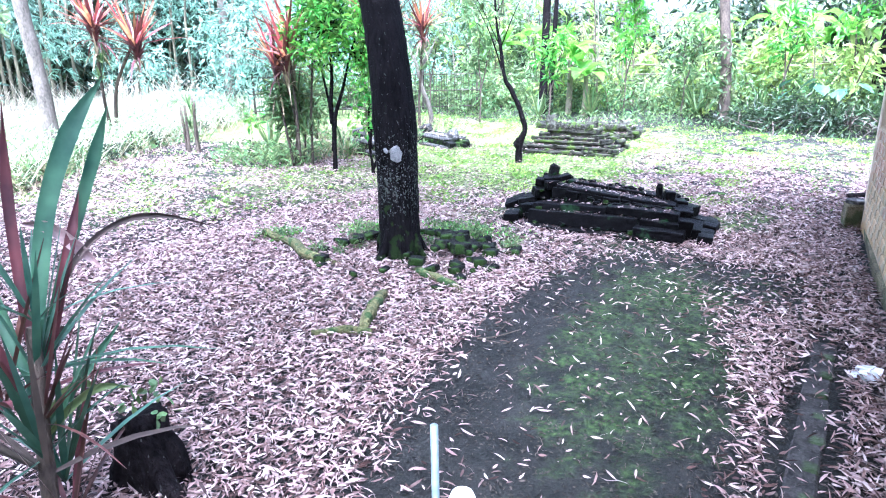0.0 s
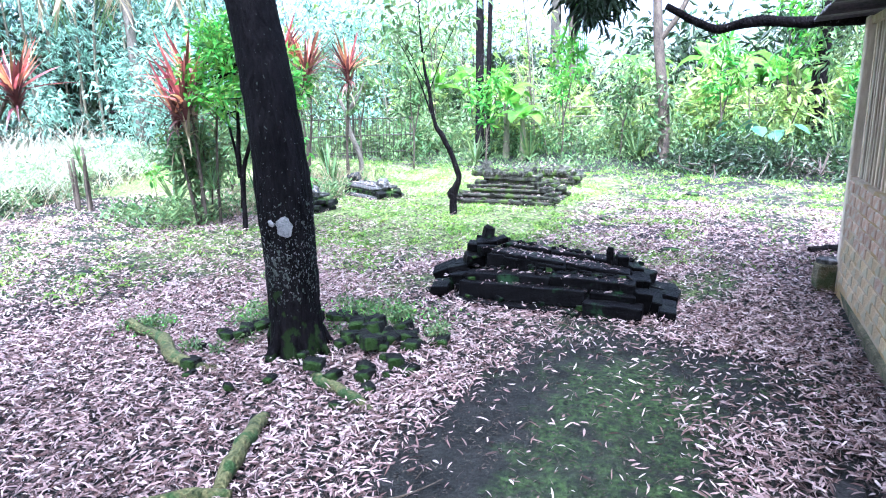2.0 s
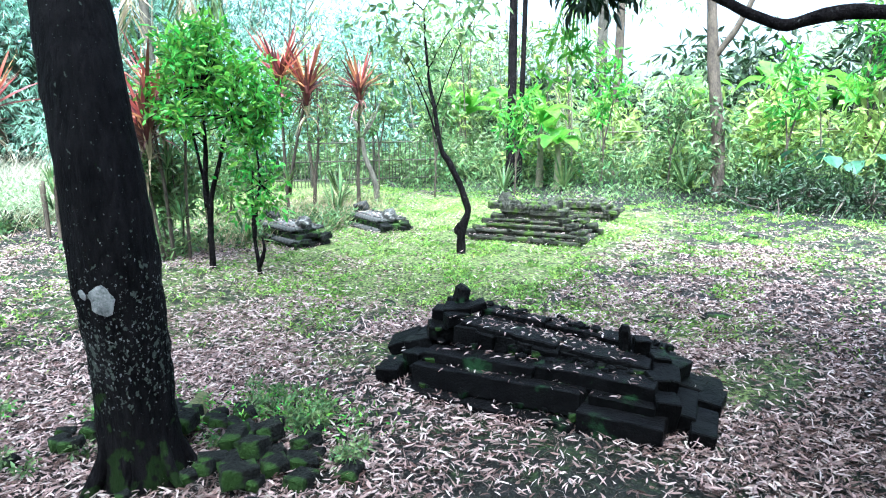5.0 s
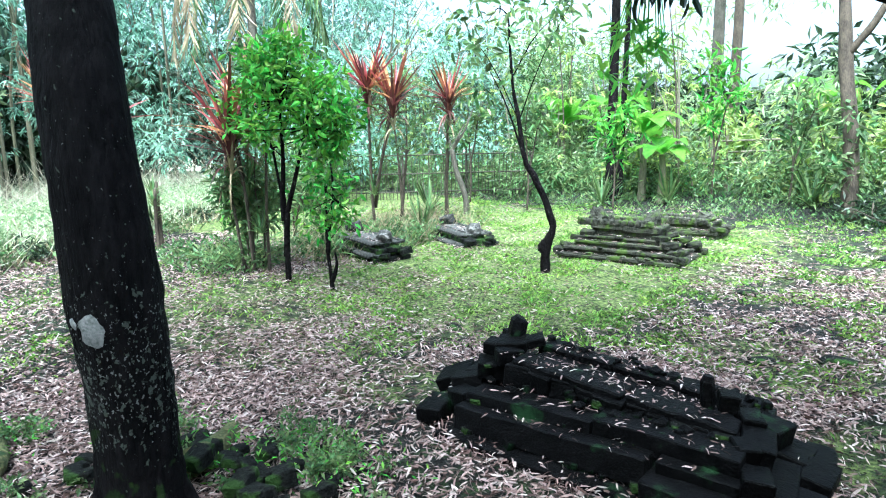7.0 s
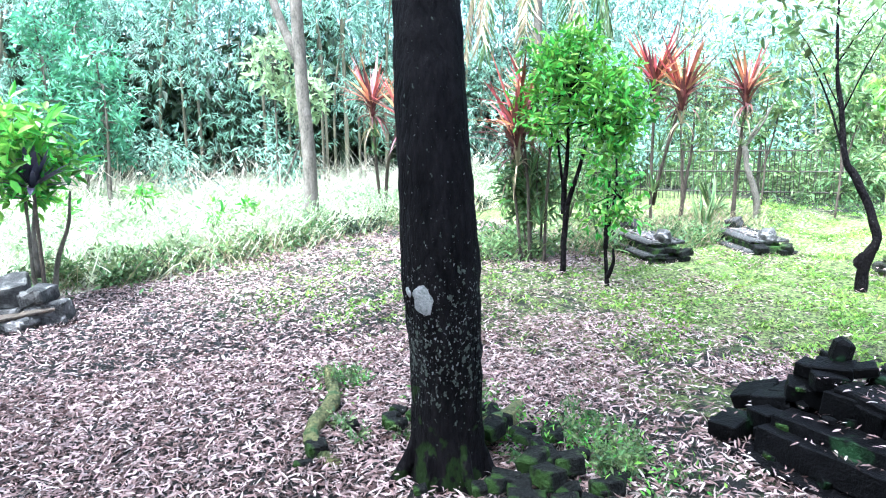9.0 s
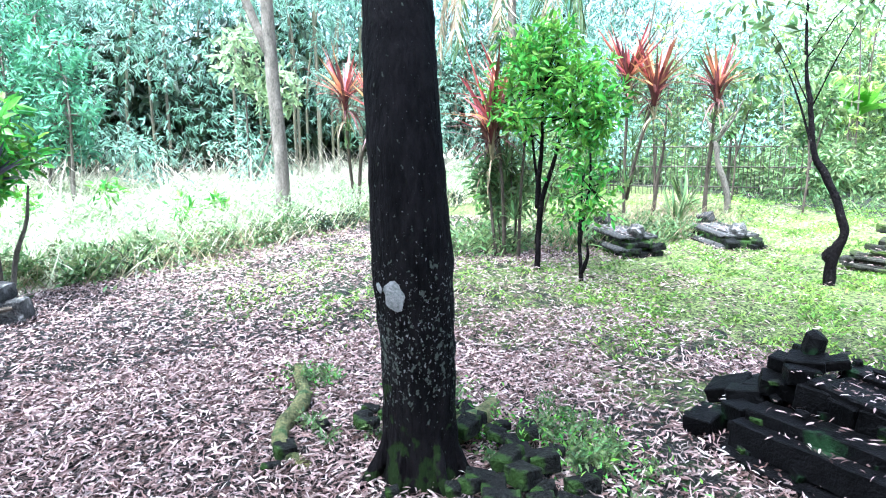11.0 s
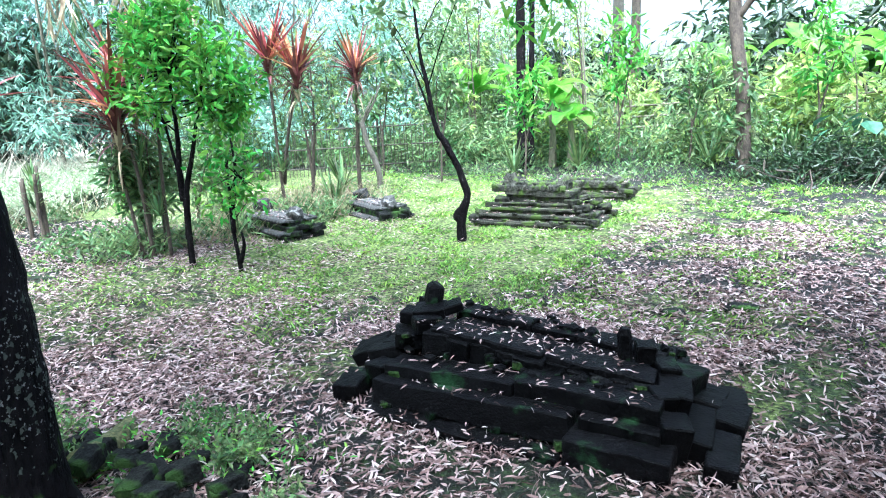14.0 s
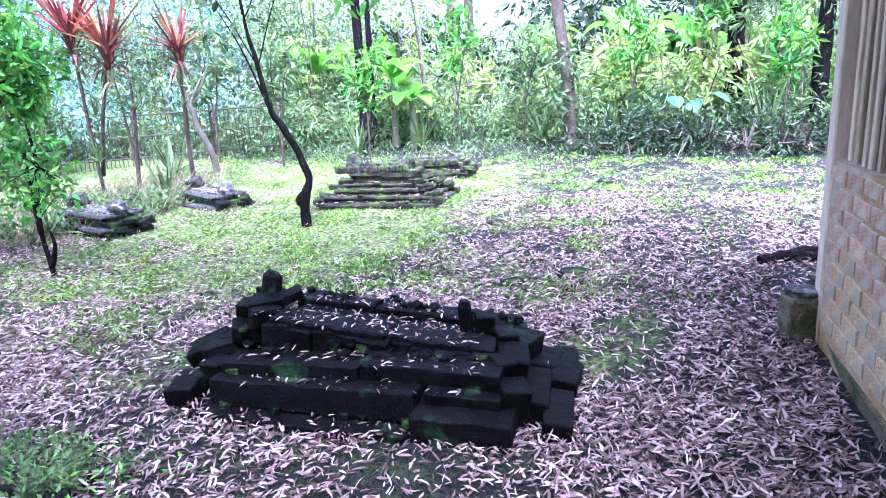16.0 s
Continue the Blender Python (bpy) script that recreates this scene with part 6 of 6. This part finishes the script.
for x, y, h in ((-13.4, 0.6, 3.6), (-13.0, 1.5, 3.0), (-14.4, 1.0, 4.4)):
    leafy_shrub("tall_shrub", (x, y), [[(0, 0, -0.05), (0.03, 0, h * 0.35), (-0.05, 0.03, h * 0.7), (0.05, 0, h)], [(0.1, 0, 0), (0.2, 0.05, h * 0.3), (0.3, 0.1, h * 0.6), (0.35, 0.1, h * 0.8)]],
                [((0, 0, h * 0.9), (0.45, 0.45, h * 0.14)), ((0.15, 0.1, h * 0.65), (0.5, 0.5, h * 0.16)), ((-0.1, 0, h * 0.45), (0.5, 0.5, h * 0.16))], (0.17, 0.05), TEAL_LEAF, 120, 12, "tall blue green shrub of upright sprays by the field", "tree", PALE_BARK, 0.035, "tall shrubs by the field", 0.8)
leafy_shrub("shrub_tree", (-14.2, 4.6), [[(0, 0, -0.05), (0.03, 0, 1.0), (-0.05, 0.03, 2.0), (0.05, 0, 3.0)], [(0, 0, 0.3), (0.1, 0.3, 1.0), (0.2, 0.6, 1.8), (0.3, 0.8, 2.6)]],
            [((0, 0, 3.0), (0.6, 0.6, 0.7)), ((0.2, 0.6, 2.3), (0.55, 0.55, 0.6))], (0.22, 0.08), HAZE, 70, 10, "light yellow green broad-leaved young tree before the bamboo", "tree", PALE_BARK, 0.03)


# ---- the plant and stump beside the start ----
def build_start():
    base = np.array((-1.9, 0.55, 0.0))
    plant = thing("cordyline", base, "young cordyline with green and purple strap leaves beside a stump", "shrub", "cordylines of the yard")
    part("stem", tube(Geo(), bent([(0, 0, -0.05), (-0.02, 0.02, 0.25), (-0.06, 0.06, 0.5), (-0.09, 0.1, 0.75)], 4), (0.026, 0.024, 0.018), 7, 0.004, 12), BROWN_BARK, plant, smooth=True)
    for pts, w, mat, label in (
            ([(-1.98, 0.63, 0.6), (-2.06, 0.76, 1.02), (-2.05, 0.88, 1.3), (-2.02, 1.0, 1.47)], 0.085, START_LEAF, "broad green leaf"),
            ([(-1.98, 0.63, 0.6), (-2.06, 0.84, 0.98), (-2.04, 0.94, 1.22), (-2.02, 1.0, 1.38)], 0.06, START_LEAF, ""),
            ([(-1.98, 0.62, 0.5), (-2.0, 0.72, 0.75), (-2.03, 0.82, 0.98), (-2.05, 0.88, 1.12)], 0.05, PLUM_LEAF, ""),
            ([(-2.1, 0.72, 1.04), (-2.06, 0.78, 1.02), (-2.02, 0.83, 0.95), (-1.98, 0.88, 0.87)], 0.06, LITTER, "pinkish drooping leaf"),
            ([(-2.0, 0.7, 0.72), (-2.01, 0.8, 0.9), (-1.99, 0.93, 1.0), (-1.93, 1.06, 1.02), (-1.82, 1.21, 0.96)], 0.03, DEAD, "dry arching leaf"),
            ([(-1.97, 0.62, 0.5), (-2.1, 0.68, 0.85), (-2.15, 0.72, 1.15), (-2.14, 0.75, 1.4)], 0.05, PLUM_LEAF, ""),
            ([(-1.97, 0.62, 0.5), (-2.15, 0.62, 0.8), (-2.25, 0.62, 1.05), (-2.3, 0.65, 1.3)], 0.07, START_LEAF, ""),
            ([(-1.95, 0.6, 0.42), (-1.95, 0.7, 0.52), (-1.94, 0.78, 0.6), (-1.92, 0.87, 0.7)], 0.045, START_LEAF, ""),
            ([(-1.95, 0.6, 0.4), (-1.9, 0.68, 0.5), (-1.84, 0.74, 0.55), (-1.78, 0.8, 0.54)], 0.04, GREEN, ""),
            ([(-1.95, 0.6, 0.45), (-2.05, 0.7, 0.62), (-2.12, 0.78, 0.66), (-2.2, 0.85, 0.6)], 0.05, DEAD, ""),
            ([(-1.95, 0.6, 0.4), (-2.0, 0.55, 0.7), (-2.1, 0.5, 0.9), (-2.2, 0.45, 1.0)], 0.06, PLUM_LEAF, ""),
            ([(-1.94, 0.58, 0.35), (-1.98, 0.66, 0.48), (-2.02, 0.76, 0.5), (-2.05, 0.85, 0.42)], 0.045, GREEN, "")):
        w *= 0.66
        line = bent(np.array(pts) - base, 4)
        out = unit(np.gradient(line, axis=0))
        side = unit(np.cross(out, (0.85, -0.5, 0.15)))
        width = w * np.interp(np.linspace(0, 1, len(line)), (0, 0.25, 0.7, 1), (0.3, 0.9, 1.0, 0.05))[:, None] / 2
        n = len(line)
        v = np.concatenate([line - side * width, line + np.array((-0.012, 0.006, 0.0)), line + side * width])
        q = [(i, i + 1, n + i + 1, n + i) for i in range(n - 1)] + [(n + i, n + i + 1, 2 * n + i + 1, 2 * n + i) for i in range(n - 1)]
        part("leaf", Geo().add(v, q), mat, plant, label, smooth=True)
    for h, mat in (((-0.06, 0.06, 0.45), PLUM_LEAF), ((-0.08, 0.08, 0.6), START_LEAF), ((-0.02, 0.03, 0.3), DEAD), ((-0.04, 0.04, 0.35), START_LEAF), ((-0.15, 0.0, 0.5), PLUM_LEAF), ((-0.12, 0.12, 0.75), START_LEAF), ((-0.1, 0.1, 0.2), START_LEAF), ((0.0, 0.06, 0.12), PLUM_LEAF)):
        part("leaf_rosette", straps(Geo(), h, 11, 0.5, 0.022, 1.0, 0.35), mat, plant)
    stump = thing("stump", on_ground(-2.05, 0.95), "dark rotten tree stump with seedlings on it", "stump")
    line = bent([(0, 0, -0.05), (0.01, 0, 0.13), (-0.02, 0.01, 0.27)], 5)
    part("wood", tube(Geo(), line, (0.15, 0.1, 0.085), 18, 0.03, 9, lobes=0.16), BARK, stump, smooth=True)
    part("flare", tube(Geo(), bent([(0.06, -0.02, 0.14), (0.15, -0.02, 0.06), (0.28, -0.03, -0.02)], 4), (0.05, 0.04, 0.02), 8, 0.015, 8), BARK, stump, smooth=True)
    g = Geo()
    c, _ = ball(8, (0.02, 0.02, 0.3), (0.11, 0.11, 0.04))
    clumps(g, c, 3, 0.04, 0.05, 0.026, "oval", 0.2)
    tagged(part("seedling", g, GREEN, stump), kind="stuff")
    rail = thing("stake", (-0.53, 0.67, 0), "thin grey metal stake standing in the earth", "stake")
    part("rod", tube(Geo(), [(0, 0, -0.1), (0.0, 0, 0.9)], (0.007, 0.007), 8), METAL, rail, smooth=True)
    knob = thing("capped_stake", (-0.455, 0.64, 0), "short stake with a white plastic cap", "stake")
    part("rod", tube(Geo(), [(0, 0, -0.1), (0, 0, 0.78)], (0.009, 0.009), 8), METAL, knob, smooth=True)
    part("cap", tube(Geo(), [(0, 0, 0.76), (0, 0, 0.80), (0, 0, 0.815), (0, 0, 0.82)], (0.024, 0.024, 0.018, 0.006), 14), PLASTIC, knob, "white cap", smooth=True)


build_start()


# ---- left side: leafy shrub over a heap of stones ----
leafy_shrub("shrub_tree", (-7.35, 1.35), [[(0, 0, -0.05), (0.0, 0, 0.4), (-0.03, 0.0, 0.8), (-0.08, 0, 1.5)], [(0.05, 0.05, 0.3), (0.1, 0.06, 0.7), (0.1, 0.1, 1.0), (0.2, 0.15, 1.4)], [(-0.1, 0.12, -0.05), (0.0, 0.2, 0.4), (0.12, 0.35, 0.8), (0.2, 0.4, 1.1)]],
            ((0.0, -0.05, 1.45), (0.55, 0.5, 0.5)), (0.17, 0.055), BRIGHT, 75, 13, "leafy green shrub rising behind a heap of stones", "tree", PALE_BARK, 0.028)
plum = thing("cordyline", on_ground(-6.98, 1.5), "cordyline with dark plum leaves on a thin stem", "shrub", "cordylines of the yard")
part("stem", tube(Geo(), [(0, 0, -0.05), (0.01, 0, 0.6), (0, 0, 1.15)], (0.02, 0.018, 0.014), 6), BROWN_BARK, plum)
part("leaf_rosette", straps(Geo(), (0, 0, 1.15), 34, 0.36, 0.06, 1.2, 0.4), DUSK_LEAF, plum)


def build_heap():
    local = np.random.default_rng(77)
    for k, (x, y, z, sx_, sy_, sz_) in enumerate(((0, 0, 0.1, 0.5, 0.3, 0.2), (-0.25, -0.25, 0.1, 0.4, 0.3, 0.2), (0.1, 0.28, 0.1, 0.3, 0.3, 0.2), (-0.1, -0.05, 0.29, 0.5, 0.3, 0.18), (-0.3, -0.35, 0.28, 0.3, 0.3, 0.16), (0.12, 0.2, 0.27, 0.26, 0.2, 0.14), (-0.1, -0.5, 0.1, 0.4, 0.3, 0.2), (0.28, 0.1, 0.06, 0.25, 0.2, 0.14))):
        ob = part("stone", slab(Geo(), (sx_, sy_, sz_), pose(0, 0, 0, local.uniform(-8, 8), local.uniform(-8, 8), local.uniform(-30, 30)), 0.03, 0.02, 2, k * 2.0), GREY_STONE)
        ob.location = on_ground(-6.75 + x, 1.3 + y, z)
        tagged(ob, "squared grey stone in a heap under the shrub", "stone", "heap of stones")
    board = tagged(part("board", slab(Geo(), (0.14, 0.9, 0.022), Matrix(), 0.004, 0.004, 2), BROWN_BARK), "weathered board lying against the stones", "board")
    board.matrix_world = pose(-6.42, 1.2, 0.13, 4, 0, 12)


build_heap()


# ---- by the house wall: litter, path edge, twigs ----
def build_wall_side():
    bag = Geo()
    rock(bag, (0.085, 0.065, 0.045), pose(0, 0, 0.016), 0.6, 6.0, 3)
    ob = tagged(part("plastic_bag", bag, PLASTIC), "crumpled white plastic bag on the ground by the wall", "bag")
    ob.location = on_ground(0.19, 3.3, 0.004)
    for k in range(14):
        b = tagged(part("brick", slab(Geo(), (0.11, 0.21, 0.05), Matrix(), 0.006, 0.008, 1, k), PATH_BRICK), "worn earth-covered brick of the path edge", "brick", "bricks of the path edge")
        b.matrix_world = pose(0.0 + 0.004 * math.sin(k * 2.1), 3.5 - 0.213 * k, float(height(0, 3.5 - 0.213 * k)) - 0.008 + 0.003 * math.sin(k * 1.7), 0, 0, math.sin(k * 3.3))
    for k, (x, y, turn, size, r) in enumerate(((0.2, 7.95, 20, 0.5, 0.045), (0.35, 8.15, 12, 0.5, 0.035))):
        log = tagged(part("log", tube(Geo(), bent([(-size / 2, 0, 0), (0, 0.04, 0.015), (size / 2, 0, 0)], 5), (r, r * 1.1, r * 0.8), 9, 0.02, 7, k), BARK), "dark rotting log lying on fallen leaves", "log", "logs behind the house corner", )
        log.matrix_world = Matrix.Translation(on_ground(x, y, r * 0.7)) @ pose(0, 0, 0, 0, 0, turn)
    twig = tagged(part("twig", twigs(Geo(), (0, 0, 0.01), [(0.16, 0.22, 0.02), (0.2, 0.06, 0.03), (0.08, 0.26, 0.06)], 0.006), BROWN_BARK), "thin dry forked twig on bare soil", "twig")
    twig.location = on_ground(-1.62, 2.65, 0.004)
    for k, (x, y, s) in enumerate(((-1.3, 7.5, 0.13), (-1.7, 7.3, 0.1), (-1.6, 11.6, 0.16), (-0.9, 9.6, 0.1), (-3.9, 6.6, 0.1), (-6.2, 4.3, 0.12), (-2.4, 9.2, 0.13))):
        st = tagged(part("stone", rock(Geo(), (s * 1.4, s, s * 0.5), pose(0, 0, 0, 0, 0, 40 * k), 0.25, k), MOSSY_STONE), "small dark stone half sunk in the yard", "stone", "stones of the yard")
        st.location = on_ground(x, y, s * 0.12)


build_wall_side()


# ---- brush heap and big leaves along the back ----
def build_brush():
    local = np.random.default_rng(31)
    sticks = Geo()
    for _ in range(90):
        x = local.uniform(-2.2, 2.6)
        y = 14.2 + 0.12 * x + local.normal(0, 0.28)
        p = np.array((x, y, float(height(x, y)) + local.uniform(0, 0.3)))
        d = np.array((local.normal(0, 0.3), local.normal(0, 0.25), local.normal(0.1, 0.2)))
        tube(sticks, bent([p - d * 0.5, p + local.normal(0, 0.04, 3), p + d * 0.5], 2), (0.016, 0.012, 0.006), 5)
    tagged(part("brush_heap", sticks, DEAD), "dark heap of dead sticks along the back edge", "brush", kind="stuff")
    g = Geo()
    for _ in range(20):
        straps(g, (local.uniform(-2.2, 2.4), 14.2 + local.normal(0, 0.3), 0.2), 10, 0.45, 0.022, 1.4, 0.9)
    tagged(part("dead_fronds", g, DEAD), "withered dark fronds on the brush heap", "brush", kind="stuff")
    for k, (x, y) in enumerate(((-1.05, 14.9), (-0.6, 15.0))):
        taro = thing("taro_plant", on_ground(x, y), "taro plant with broad blue green leaves", "plant", "taro plants")
        for a in range(5):
            w = a * 1.3 + k
            tip = np.array((0.38 * math.cos(w), 0.38 * math.sin(w), 0.7 + 0.1 * (a % 3)))
            part("stalk", tube(Geo(), bent([(0, 0, -0.05), tip * (0.4, 0.4, 0.7), tip], 4), (0.015, 0.01), 5), GREEN, taro)
            part("leaf", leaves(Geo(), [tip], [(math.cos(w), math.sin(w), -0.5)], 0.36, 0.3, "oval", 0.2), START_LEAF, taro)
    palm = thing("palm_tree", on_ground(-14.6, 11.2), "palm with pale hanging dry fronds", "palm")
    part("trunk", tube(Geo(), bent([(0, 0, -0.1), (0.05, 0, 2.5), (0, 0, 5.4)], 4), (0.14, 0.12, 0.1), 9, 0.01, 5), PALE_BARK, palm, smooth=True)
    for k in range(9):
        w = k * 0.7
        line = bent([(0, 0, 5.4), (0.9 * math.cos(w), 0.9 * math.sin(w), 5.7), (1.6 * math.cos(w), 1.6 * math.sin(w), 4.9), (1.8 * math.cos(w), 1.8 * math.sin(w), 3.6)], 14)
        frond = Geo()
        side = np.array((-math.sin(w), math.cos(w), 0))
        for s in (-1, 1):
            leaves(frond, line[6:], np.tile(s * side * 0.5 + (0, 0, -1), (len(line) - 6, 1)) + rng.normal(0, 0.08, (len(line) - 6, 3)), 0.7, 0.04, "strap")
        tube(frond, line, (0.02, 0.006), 5)
        part("frond", frond, DRY_STRAP if k in (0, 6, 7, 8) else GREEN, palm)


build_brush()


# ---- bricks of the house wall ----
def build_bricks():
    wall = bpy.data.objects["wall_house"]
    meshes = []
    for k in range(4):
        g = Geo()
        slab(g, (0.03, 0.205, 0.074), Matrix(), 0.006, 0.006, 2, k * 5.0)
        meshes.append((g.mesh("brick", BRICK), g.mesh("brick", WASHED)))
    local = np.random.default_rng(9)
    rest = Geo()
    count = 0
    for row in range(9):
        z = 0.158 + row * 0.0895
        y = -0.17 - (0.11 if row % 2 else 0)
        while y > -8.4:
            at = pose(0.0125 + local.uniform(-0.003, 0.003), y, z + local.uniform(-0.004, 0.004), local.uniform(-1, 1), 0, local.uniform(-0.6, 0.6))
            if count < 300 and y > -4.2:
                b = new("brick", meshes[int(local.integers(4))][1 if z + local.uniform(-0.12, 0.12) < 0.5 else 0])
                b.parent = wall
                b.matrix_local = at
                count += 1
            else:
                slab(rest, (0.03, 0.205, 0.074), at, 0.004, 0.006, 0, y)
            y -= 0.222
    tagged(part("brick_rest", rest, BRICK, wall), kind="stuff")


build_bricks()
